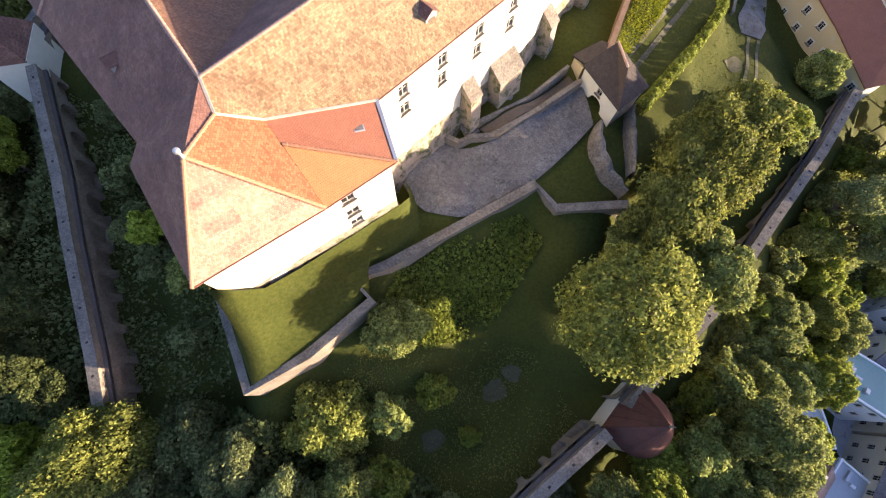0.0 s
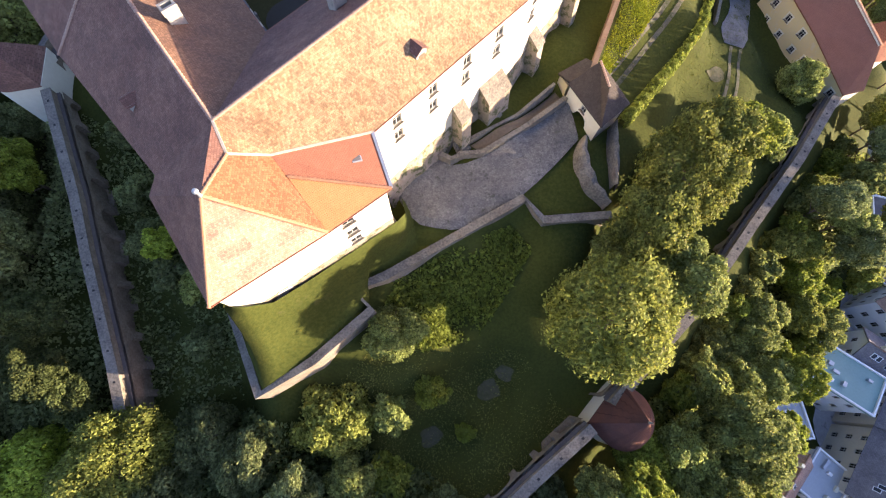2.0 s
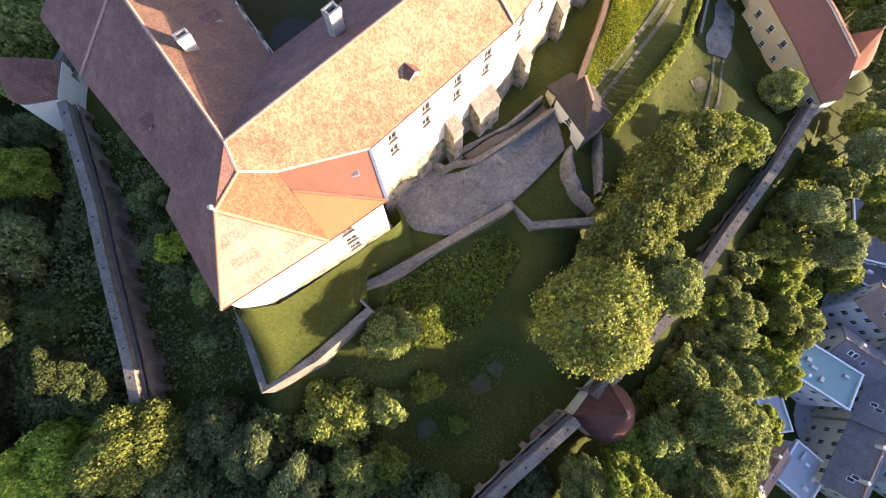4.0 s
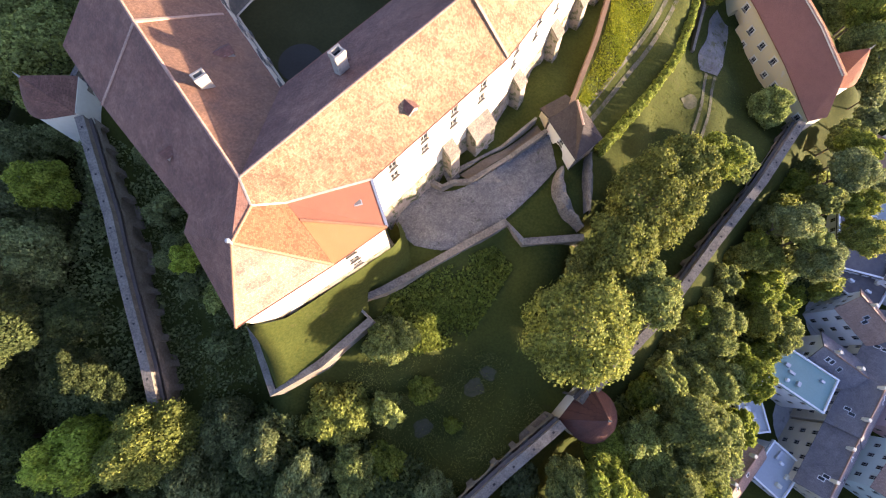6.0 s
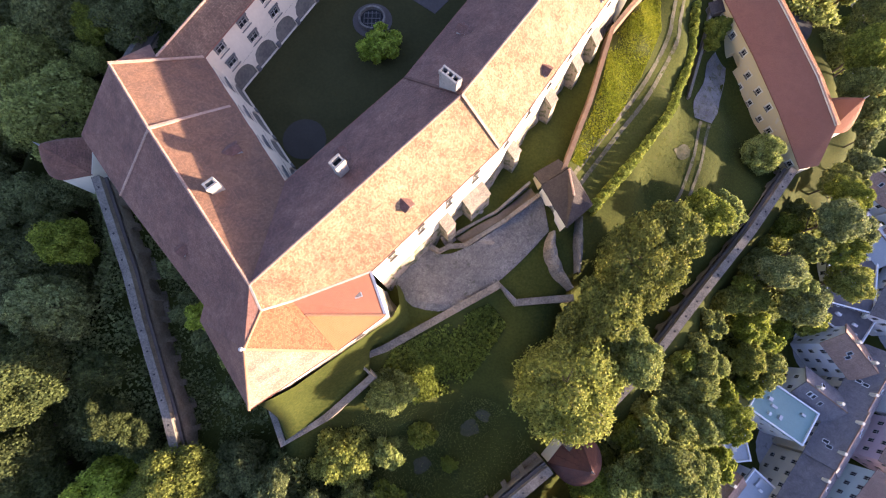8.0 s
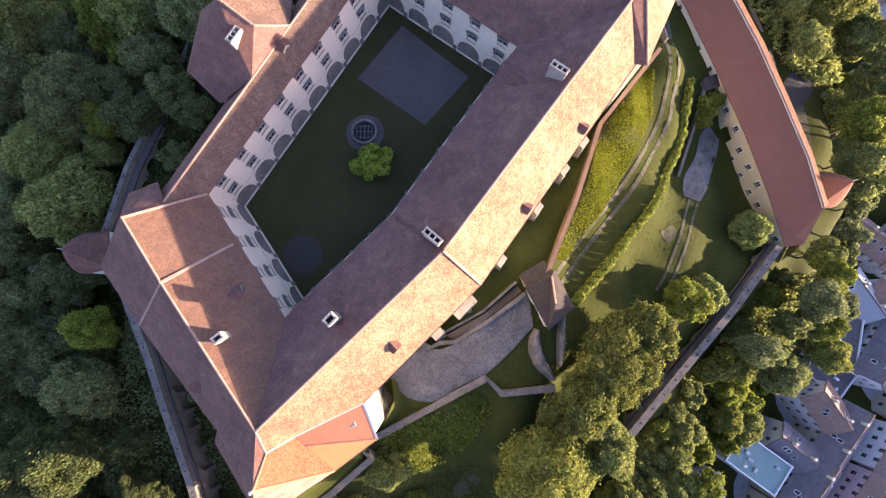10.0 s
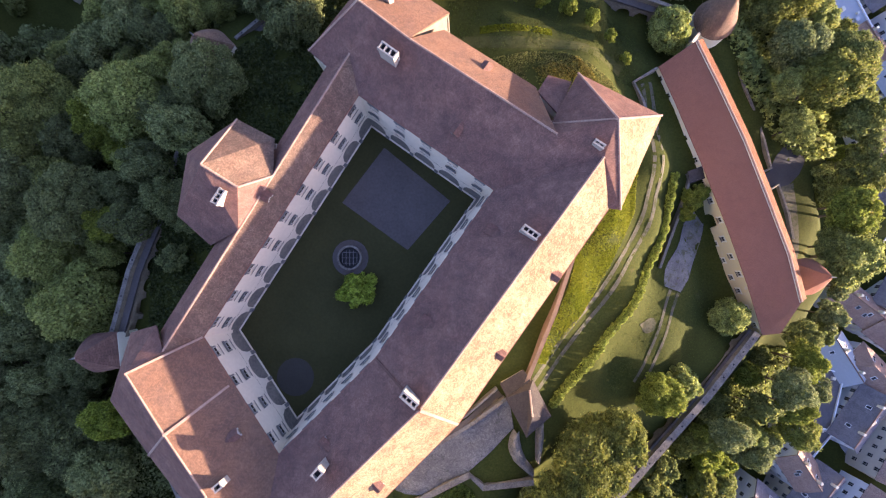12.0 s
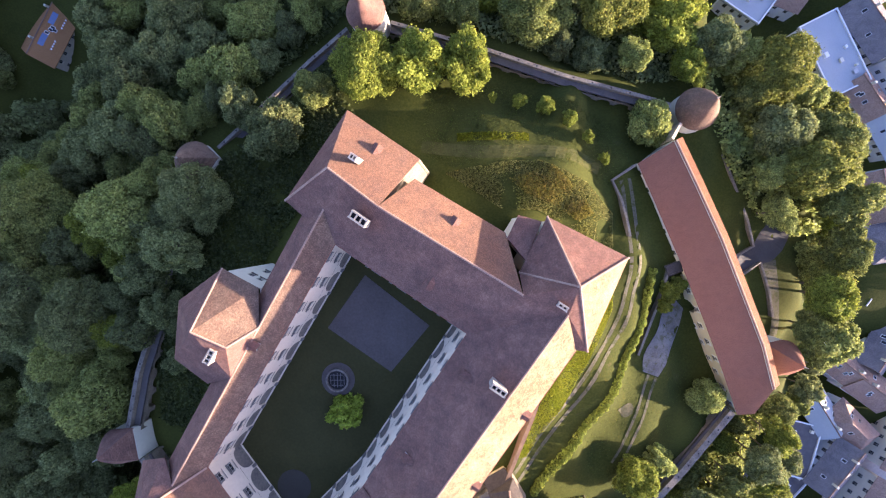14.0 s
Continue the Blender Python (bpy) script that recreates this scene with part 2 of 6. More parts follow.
M_COBBLE = cobble_material()
M_LEAF = leaf_material("green_leaves", (0.177, 0.210, 0.066), (0.260, 0.290, 0.094))
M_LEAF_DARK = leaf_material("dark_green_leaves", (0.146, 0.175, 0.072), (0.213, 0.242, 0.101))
# darker leaves for shaded places: the missing shade is in their colour
M_LEAF_SHADE = leaf_material("shade_darkened_leaves", (0.070, 0.092, 0.034), (0.110, 0.132, 0.046))
M_LEAF_LIGHT = leaf_material("light_green_leaves", (0.16, 0.20, 0.036), (0.235, 0.268, 0.055))
M_LEAF_LIME = leaf_material("lime_green_leaves", (0.22, 0.29, 0.045), (0.33, 0.39, 0.075))
M_LEAF_OLIVE = leaf_material("olive_green_leaves", (0.164, 0.186, 0.045), (0.233, 0.251, 0.065))

# ---- building helpers ----
def from_lists(name, verts, faces, mat, parent=None, label="", uvs=None):
    me = bpy.data.meshes.new(name)
    me.from_pydata([tuple(v) for v in verts], [], faces)
    if uvs:
        lay = me.uv_layers.new(name="UVMap")
        for poly in me.polygons:
            for li in poly.loop_indices:
                lay.data[li].uv = uvs[me.loops[li].vertex_index]
    me.materials.append(mat)
    me.update()
    ob = new(name, me)
    if parent:
        ob.parent = parent
    if label:
        ob["label"] = label
    return ob


def part(name, bm, mat, parent=None, label=""):
    me = bpy.data.meshes.new(name)
    bm.to_mesh(me)
    bm.free()
    me.materials.append(mat)
    ob = new(name, me)
    if parent:
        ob.parent = parent
    if label:
        ob["label"] = label
    return ob


def thing(name, label, category, group="", kind=""):
    return tagged(new(name), label, category, group, kind)


def box_bm(cx, cy, cz, sx, sy, sz, rz=0.0, bevel=0.0):
    bm = bmesh.new()
    bmesh.ops.create_cube(bm, size=1.0, matrix=Matrix.LocRotScale((cx, cy, cz), Euler((0, 0, rz)), (sx, sy, sz)))
    if bevel:
        bmesh.ops.bevel(bm, geom=bm.edges[:], offset=bevel, segments=1, affect="EDGES")
    return bm


def prism(name, pts, z0, z1, mat, parent=None, label=""):
    """An upright prism; z0, z1: a height or one per corner. Corners run anticlockwise seen from above."""
    n = len(pts)
    a = z0 if isinstance(z0, (list, tuple)) else [z0] * n
    b = z1 if isinstance(z1, (list, tuple)) else [z1] * n
    area = sum(pts[i][0] * pts[(i + 1) % n][1] - pts[(i + 1) % n][0] * pts[i][1] for i in range(n))
    if area < 0:
        pts, a, b = pts[::-1], a[::-1], b[::-1]
    v = [(x, y, z) for (x, y), z in zip(pts, a)] + [(x, y, z) for (x, y), z in zip(pts, b)]
    f = [tuple(range(n))[::-1], tuple(range(n, 2 * n))] + [(i, (i + 1) % n, n + (i + 1) % n, n + i) for i in range(n)]
    return from_lists(name, v, f, mat, parent, label)


def slab(name, corners, mat, parent=None, thick=0.28, label=""):
    """A roof plane of given thickness through its upper corners, with UVs in metres: u along the eaves, v up the slope."""
    c = [Vector(p) for p in corners]
    n = len(c)
    nor = Vector((0, 0, 0))
    for i in range(n):
        nor += c[i].cross(c[(i + 1) % n])
    if nor.z < 0:
        c = c[::-1]
        nor = -nor
    nor.normalize()
    u = Vector((0, 0, 1)).cross(nor)
    u = u.normalized() if u.length > 1e-4 else Vector((1, 0, 0))
    w = nor.cross(u)
    low = [p - nor * thick for p in c]
    v = c + low
    f = [tuple(range(n)), tuple(range(n, 2 * n))[::-1]] + [(i, n + i, n + (i + 1) % n, (i + 1) % n) for i in range(n)]
    return from_lists(name, v, f, mat, parent, label, [(p.dot(u), p.dot(w)) for p in v])


def ridge_tiles(name, p, q, mat, parent, r=0.12, step=0.38):
    """A row of overlapping half-round ridge tiles from p to q."""
    p, q = Vector(p), Vector(q)
    d = q - p
    n = max(2, int(d.length / step))
    d.normalize()
    side = d.cross(Vector((0, 0, 1))).normalized()
    up = side.cross(d)
    v, f = [], []
    for i in range(n):
        for e, rr in ((i / n, r), ((i + 0.96) / n, r * 1.7)):
            c = p + (q - p) * e
            for k in range(5):
                t = math.pi * k / 4
                v.append(c + side * (math.cos(t) * rr) + up * (math.sin(t) * rr * 0.8))
    for i in range(2 * n - 1):
        for k in range(4):
            f.append((5 * i + k, 5 * i + k + 1, 5 * i + 6 + k, 5 * i + 5 + k))
    return from_lists(name, v, f, mat, parent)


def bar(name, p, q, w, h, mat, parent, lift=0.0):
    """A straight bar from p to q, w wide and h high, its top h above the line."""
    p, q = Vector(p) + Vector((0, 0, lift)), Vector(q) + Vector((0, 0, lift))
    side = (q - p).cross(Vector((0, 0, 1))).normalized() * (w / 2)
    up = Vector((0, 0, h))
    v = [p - side, p + side, q + side, q - side, p - side + up, p + side + up, q + side + up, q - side + up]
    return from_lists(name, v, [(0, 1, 2, 3), (4, 7, 6, 5), (0, 4, 5, 1), (1, 5, 6, 2), (2, 6, 7, 3), (3, 7, 4, 0)], mat, parent)


def wall_face(name, p, q, z0, z1, openings, mat, parent, label="", depth=0.3, lean=0.0):
    """One outer face of a wall from p to q (outside on the right of p->q) with openings (s0, s1, bottom, top, rise, depth): reveals, and a back where deep."""
    p, q = Vector((*p, 0)), Vector((*q, 0))
    d = q - p
    L = d.length
    d.normalize()
    out = Vector((d.y, -d.x, 0))
    def Z(zz, s):
        return zz if not isinstance(zz, tuple) else zz[0] + (zz[1] - zz[0]) * s / L
    cuts = {0.0, L}
    for o in openings:
        s0, s1, rise = o[0], o[1], o[4]
        k = 8 if rise else 1
        cuts |= {round(s0 + (s1 - s0) * i / k, 4) for i in range(k + 1)}
    cuts = sorted(cuts)
    v, f = [], []
    def pt(s, z, inn=0.0):
        w = p + d * s - out * (inn - (lean * (z1 - z) / (z1 - z0) if lean else 0.0))
        v.append((w.x, w.y, z))
        return len(v) - 1
    def top(o, s):
        s0, s1, zb, zt, rise = o[:5]
        if not rise:
            return zt
        x = min(1, max(-1, (s - (s0 + s1) / 2) / ((s1 - s0) / 2)))
        return zt - rise + rise * math.sqrt(max(0, 1 - x * x))
    for a, b in zip(cuts, cuts[1:]):
        if b - a < 1e-3:
            continue
        m = (a + b) / 2
        here = sorted([o for o in openings if o[0] < m < o[1]], key=lambda o: o[2])
        la, lb = Z(z0, a), Z(z0, b)
        for o in here:
            if o[2] > max(la, lb) + 1e-3:
                f.append((pt(a, la), pt(b, lb), pt(b, o[2]), pt(a, o[2])))
            dep = o[5] if len(o) > 5 else depth
            ta, tb = top(o, a), top(o, b)
            f.append((pt(a, ta), pt(b, tb), pt(b, tb, dep), pt(a, ta, dep)))
            f.append((pt(b, o[2]), pt(a, o[2]), pt(a, o[2], dep), pt(b, o[2], dep)))
            f.append((pt(a, o[2], dep), pt(b, o[2], dep), pt(b, tb, dep), pt(a, ta, dep)))
            if abs(a - o[0]) < 1e-3:
                f.append((pt(a, o[2]), pt(a, ta), pt(a, ta, dep), pt(a, o[2], dep)))
            if abs(b - o[1]) < 1e-3:
                f.append((pt(b, tb), pt(b, o[2]), pt(b, o[2], dep), pt(b, tb, dep)))
            la, lb = ta, tb
        f.append((pt(a, la), pt(b, lb), pt(b, Z(z1, b)), pt(a, Z(z1, a))))
    ob = from_lists(name, v, f, mat, parent, label)
    return ob


_window_mesh = {}


def window(p, q, s, z, w, h, parent, inset=0.18, sill=True, surround=None):
    """A two-light casement in the wall p->q with its middle s along it and its bottom at z: frame, pane, sill."""
    p, q = Vector((*p, 0)), Vector((*q, 0))
    d = (q - p).normalized()
    out = Vector((d.y, -d.x, 0))
    key = (round(w, 2), round(h, 2), surround is not None)
    if key not in _window_mesh:
        t = 0.09
        xs = (-w / 2, -w / 2 + t, -t / 2, t / 2, w / 2 - t, w / 2)
        zs = (0, t, h * 0.62 - 0.03, h * 0.62 + 0.03, h - t, h)
        v = [(x_, y_, z_) for y_ in (-0.035, 0.035) for z_ in zs for x_ in xs]
        f = []
        for j in range(5):
            for i in range(5):
                q_ = (j * 6 + i, j * 6 + i + 1, (j + 1) * 6 + i + 1, (j + 1) * 6 + i)
                if i in (1, 3) and j in (1, 3):
                    f += [(q_[k], q_[(k + 1) % 4], q_[(k + 1) % 4] + 36, q_[k] + 36) for k in range(4)]
                else:
                    f.append(q_)
        fr = bpy.data.meshes.new("frame")
        fr.from_pydata(v, [], f)
        fr.materials.append(M_FRAME)
        bm = box_bm(0, 0.02, h / 2, w - 0.04, 0.02, h - 0.04)
        pa = bpy.data.meshes.new("pane")
        bm.to_mesh(pa)
        bm.free()
        pa.materials.append(M_GLASS)
        bm = box_bm(0, -0.2, -0.05, w + 0.3, 0.34, 0.1, bevel=0.02)
        si = bpy.data.meshes.new("sill")
        bm.to_mesh(si)
        bm.free()
        si.materials.append(M_CAP)
        _window_mesh[key] = (fr, pa, si)
    fr, pa, si = _window_mesh[key]
    pos = p + d * s - out * inset
    mat = Matrix.Translation((pos.x, pos.y, z)) @ Matrix(((d.x, -out.x, 0, 0), (d.y, -out.y, 0, 0), (0, 0, 1, 0), (0, 0, 0, 1)))
    if surround:
        for nm, sx, sz, cx, cz in (("surround", w + 0.5, 0.22, 0, h + 0.11), ("surround", w + 0.5, 0.22, 0, -0.11), ("surround", 0.22, h, -w / 2 - 0.11, h / 2), ("surround", 0.22, h, w / 2 + 0.11, h / 2)):
            c = p + d * (s + cx) + out * 0.03
            part(nm, box_bm(c.x, c.y, z + cz, sx, 0.08, sz, math.atan2(d.y, d.x)), surround, parent, "white plaster window surround")
    wob = new("window", fr)
    wob.parent, wob.matrix_basis = parent, mat
    for nm, me in (("pane", pa),) + ((("sill", si),) if sill else ()):
        o = new(nm, me)
        o.parent = wob
    return wob


def rows_of(p, q, n, w, margin=1.5):
    L = math.hypot(q[0] - p[0], q[1] - p[1])
    return [margin + (L - 2 * margin) * (i + 0.5) / n for i in range(n)]


def strip(name, left, right, mat, lift=0.05, kind="structure", label="", category="", n=0, thick=0.0):
    """A sheet between two edge lines, laid on the ground."""
    def resample(line, k):
        pts = [Vector(a) for a in line]
        seg = [(b - a).length for a, b in zip(pts, pts[1:])]
        tot, res = sum(seg), []
        for i in range(k):
            t, j = tot * i / (k - 1), 0
            while j < len(seg) - 1 and t > seg[j]:
                t -= seg[j]
                j += 1
            res.append(pts[j].lerp(pts[j + 1], min(1, t / max(seg[j], 1e-6))))
        return res
    length = sum(math.dist(a, b) for a, b in zip(left, left[1:]))
    k = n or max(4, int(length / 1.5))
    A, B = resample(left, k), resample(right, k)
    m = max(3, int(max((a - b).length for a, b in zip(A, B)) / 1.2) + 2)
    v, f = [], []
    for a, b in zip(A, B):
        for j in range(m):
            w = a.lerp(b, j / (m - 1))
            v.append((w.x, w.y, ground(w.x, w.y) + lift))
    for i in range(k - 1):
        for j in range(m - 1):
            f.append((i * m + j, i * m + j + 1, (i + 1) * m + j + 1, (i + 1) * m + j))
    ob = from_lists(name, v, f, mat)
    if ob.data.polygons[0].normal.z < 0:
        ob.data.flip_normals()
    return tagged(ob, label, category, "", kind)


def smooth_line(pts, per=4):
    """A smooth line through the points (Catmull-Rom)."""
    P = [Vector(p) for p in pts]
    P = [P[0] * 2 - P[1]] + P + [P[-1] * 2 - P[-2]]
    res = []
    for i in range(1, len(P) - 2):
        for k in range(per):
            t = k / per
            a, b, c, d = P[i - 1], P[i], P[i + 1], P[i + 2]
            res.append(0.5 * ((2 * b) + (c - a) * t + (2 * a - 5 * b + 4 * c - d) * t * t + (3 * b - a - 3 * c + d) * t ** 3))
    return [tuple(r) for r in res] + [tuple(P[-2])]


def offset_line(pts, off):
    """The line moved off metres to its left."""
    res = []
    for i, p in enumerate(pts):
        a, b = Vector(pts[max(0, i - 1)][:2]), Vector(pts[min(len(pts) - 1, i + 1)][:2])
        d = (b - a).normalized()
        res.append((p[0] - d.y * off, p[1] + d.x * off))
    return res

# ---- the ground: spot heights of the castle hill ----
HILL_TOP = [(-5, 60, 21.3), (0, 75, 21.3), (-15, 45, 21.3), (8, 60, 21.3), (10, 33, 15), (20, 44, 15), (30, 58, 14.5), (38, 70, 13.5),
            (22, 101, 14.4), (33, 97, 14.4), (28, 94, 14.6), (38, 92, 13.4), (37, 110, 10.5), (30, 117, 7), (5, 115, 11), (-9, 117, 11), (45, 111, 5), (-10, 25, 14), (-28, 40, 12), (22, 27, 12.6), (3, 20, 13.1), (12, 24, 13.0), (20, 34, 13.2), (8, 29, 13.4), (-2, 26, 13.4), (16, 28, 13.0)]
EAST_SIDE = [(47, 69, 9.5), (41, 55, 10.5), (49, 81, 11), (45, 96, 8.7), (50, 46, 4.8), (36, 42, 10.5), (42, 40, 5.5), (55, 57, 3.6), (56.5, 65, 2.6), (57, 79, 5.5), (62, 43, 0.8), (68, 58, -1.4), (61.8, 68, 0.6), (65, 61, -0.6), (70.5, 49, -1.8), (52, 92, 7.0), (55.5, 83, 6.2), (58, 108, 2.4), (63, 105, 2.5), (84, 80, -4), (86.5, 72, -4), (84, 63, -3.4), (88, 86, -5),
             (66, 80, 2), (60, 98, 5), (82, 84, -4), (78, 70, -3), (72, 95, 0), (90, 60, -8), (85, 40, -10), (75, 28, -10), (66, 12, -16), (100, 100, -10), (85, 112, -8)]
SOUTH_SIDE = [(-6, 14, 12), (-13, 9, 11), (-18, 4, 8), (-12, 6, 8), (-7, 9, 8.4), (3, 16.4, 11.6), (8, 19.4, 12.0), (13, 22.6, 12.5),
              (-19, -3, 4), (-12, 0.4, 3), (-5, 6.5, 4.5), (-2, 9.5, 5.5), (4, 13, 7), (12, 18, 8), (18, 22, 11.6), (22, 23, 11), (5, 8, 2), (9, -1, -3), (1, -7, -3.5), (22, -6, -2), (-12, -6, -4), (-25, -4, -3), (35, 12, 0), (45, 20, -1), (28, 18, 4), (30, -12, -8), (50, 2, -10), (0, -30, -10), (-40, -25, -14)]
WEST_SIDE = [(-37, 9, 0), (-31, 2, 0), (-45, 20, 1.5), (-43, 32, 5.5), (-47, 26, 3), (-43, 10, 0.5), (-39, 0, -2), (-48, 45, 7), (-33, 15, 5), (-46, 60, 9), (-43, 72, 11), (-33, 95, 12), (-35, 82, 14), (-68, 30, -9), (-70, 60, -3), (-60, 90, 0), (-100, 60, -20), (-90, 0, -25), (-95, 128, -26), (-60, -20, -18)]
NORTH_SIDE = [(20, 145, -5), (-30, 140, -2), (70, 140, -10), (-15, 130, 5), (10, 128, 6), (40, 127, 1), (62, 118, 1)]
TOWN_SIDE = [(105, 50, -26), (95, 13, -28), (72, -4, -26), (85, -9, -29), (110, 90, -26), (120, 120, -27), (150, 60, -29), (120, 20, -29), (100, 75, -20), (84, 12, -26), (60, -20, -24), (140, 160, -28), (92, 35, -22), (84, 141, -26), (95, 136, -26), (80, 152, -26), (101, 122, -25), (92, 152, -26), (112, 98, -26), (75, 150, -24)]
SPOTS = np.array(HILL_TOP + EAST_SIDE + SOUTH_SIDE + WEST_SIDE + NORTH_SIDE + TOWN_SIDE, float)


def spot_height(x, y):
    d2 = (SPOTS[:, 0] - x) ** 2 + (SPOTS[:, 1] - y) ** 2 + 3.0
    w = d2 ** -1.7
    z = float((w * SPOTS[:, 2]).sum() / w.sum())
    far = max(0.0, min(1.0, (math.hypot(x - 20, y - 60) - 150) / 120))
    return z * (1 - far) - 28 * far


GX0, GY0, GSTEP, GNX, GNY = -200.0, -120.0, 2.0, 206, 176
HEIGHTS = np.array([[spot_height(GX0 + GSTEP * i, GY0 + GSTEP * j) for i in range(GNX)] for j in range(GNY)])


def ground(x, y):
    """Height of the hill at x, y."""
    u, v = (x - GX0) / GSTEP, (y - GY0) / GSTEP
    i, j = int(u), int(v)
    if i < 0 or j < 0 or i >= GNX - 1 or j >= GNY - 1:
        return spot_height(x, y)
    u, v = u - i, v - j
    h = HEIGHTS
    return float((h[j, i] * (1 - u) + h[j, i + 1] * u) * (1 - v) + (h[j + 1, i] * (1 - u) + h[j + 1, i + 1] * u) * v)


def ground_sheet():
    xs = [-1500, -700, -400, -260] + [GX0 + GSTEP * i for i in range(GNX)] + [270, 420, 700, 1600]
    ys = [-1500, -700, -350, -180] + [GY0 + GSTEP * i for i in range(GNY)] + [300, 430, 700, 1600]
    v = [(x, y, ground(x, y)) for y in ys for x in xs]
    nx = len(xs)
    f = [(j * nx + i, j * nx + i + 1, (j + 1) * nx + i + 1, (j + 1) * nx + i) for j in range(len(ys) - 1) for i in range(nx - 1)]
    ob = from_lists("ground", v, f, M_GRASS)
    for p in ob.data.polygons:
        p.use_smooth = True
    return tagged(ob, "grassy castle hill falling to the town", "ground", "", "structure")


ground_sheet()

# ---- the castle: corner points of its roofs (x, y, z) ----
S_A, S_C, S_W, S_D, S_E = (-15.4, 13.2, 34.7), (-17.5, 6.3, 27.1), (-24.0, 16.3, 27.8), (-7.8, 12.9, 27.5), (-2.2, 17.1, 27.8)
S_V1, S_V2, S_NV = (-12.0, 18.3, 31.6), (-10.8, 16.9, 30.5), (-14.4, 17.1, 33.9)
R_R0, R_RB, R_RM, R_RE = (-15.6, 19.7, 34.5), (6.5, 41.4, 35.2), (17.8, 55.7, 35.0), (31.2, 75.2, 34.5)
R_E0, R_EB, R_EE = (-3.9, 22.0, 29.3), (11.5, 37.6, 29.5), (33.3, 68.8, 29.8)
R_IB = (-0.5, 47.0, 30.0)
CY_S, CY_W, CY_N, CY_E = (-14.7, 32.8, 29.8), (-26.5, 49.8, 29.8), (-3.4, 86.0, 30.3), (16.8, 71.6, 30.0)
W_RJ, W_RN, W_ES, W_E1, W_EN = (-28.6, 37.2, 34.6), (-34.4, 45.4, 34.6), (-23.3, 18.0, 28.6), (-35.6, 31.6, 28.0), (-42.0, 39.7, 28.0)
NW_RS, NW_RN = (-30.9, 48.1, 32.2), (-3.7, 92.3, 32.2)
NW_OS, NW_ON = (-33.8, 50.4, 28.8), (-7.4, 93.4, 28.8)
N_RW, N_RE, N_OW, N_OE = (4.8, 91.3, 36.0), (24.9, 78.2, 35.0), (9.4, 95.6, 30.4), (23.0, 87.0, 29.6)
B_P, B_N, B_E, B_W = (-2.3, 97.0, 35.8), (-1.0, 106.8, 29.0), (10.2, 98.7, 29.5), (-11.2, 93.0, 30.0)
E_A, E_C, E_N, E_W, E_S = (32.3, 79.5, 37.0), (41.5, 82.7, 29.0), (29.4, 89.3, 29.0), (24.8, 81.0, 31.0), (34.9, 68.6, 30.0)
T_F, T_N, T_NW, T_W, T_S, T_NE = (-23.1, 74.0, 37.0), (-22.0, 82.6, 30.0), (-29.6, 77.5, 30.0), (-30.9, 68.0, 30.0), (-26.2, 63.5, 29.0), (-15.9, 79.4, 30.5)
T_J, T_J2, T_M = (-15.3, 73.4, 32.2), (-20.2, 65.5, 32.2), (-18.8, 71.2, 35.4)
COURT_Z = 22.3


def inset(pts, d):
    """A polygon (anticlockwise) drawn in by d."""
    n, res = len(pts), []
    for i in range(n):
        a, b, c = Vector(pts[i - 1][:2]), Vector(pts[i][:2]), Vector(pts[(i + 1) % n][:2])
        u, w = (b - a).normalized(), (c - b).normalized()
        nu, nw = Vector((-u.y, u.x)), Vector((-w.y, w.x))
        m = (nu + nw)
        m = m / max(0.35, m.dot(nu))
        res.append(tuple(b + m * d))
    return res


def xy(*pts):
    return [p[:2] for p in pts]


def roof_of(parent, planes, hips=(), mat=M_OLD, ridge=M_RIDGE):
    for pl in planes:
        m = mat
        if not isinstance(pl[-1], tuple):
            pl, m = pl[:-1], pl[-1]
        if len(pl) == 4:      # a bent plane is two flat ones
            a, b, c, d = [Vector(p) for p in pl]
            nn = (b - a).cross(c - a).normalized()
            if abs(nn.dot(d - a)) > 0.25:
                slab("roof_slope", (a, b, c), m, parent)
                slab("roof_slope", (a, c, d), m, parent)
                continue
        slab("roof_slope", pl, m, parent)
    for p, q in hips:
        up = Vector((0, 0, 0.03))
        ridge_tiles("ridge", Vector(p) + up, Vector(q) + up, ridge, parent)


def window_grid(p, q, rows, n, w, h, arches=None, margin=1.5):
    """Openings for a facade: rows of window bottoms, n windows each; arches (n, z0, z1, share) below."""
    L = math.dist(p, q)
    ops = [(s - w / 2, s + w / 2, z, z + h, 0, 0.25) for z in rows for s in rows_of(p, q, n, w, margin)]
    if arches:
        na, z0, z1, share, mg = arches
        bay = (L - 2 * mg) / na
        ops += [(mg + bay * (i + 0.5 - share / 2), mg + bay * (i + 0.5 + share / 2), z0, z1, bay * share * 0.42, 0.9) for i in range(na)]
    return ops


def facade(parent, p, q, z0, z1, rows, n, w, h, mat, arches=None, margin=1.5, label="", sill=True):
    p, q = p[:2], q[:2]
    wall_face("wall", p, q, z0, z1, window_grid(p, q, rows, n, w, h, arches, margin), mat, parent, label)
    for z in rows:
        for s in rows_of(p, q, n, w, margin):
            window(p, q, s, z, w, h, parent, sill=sill)


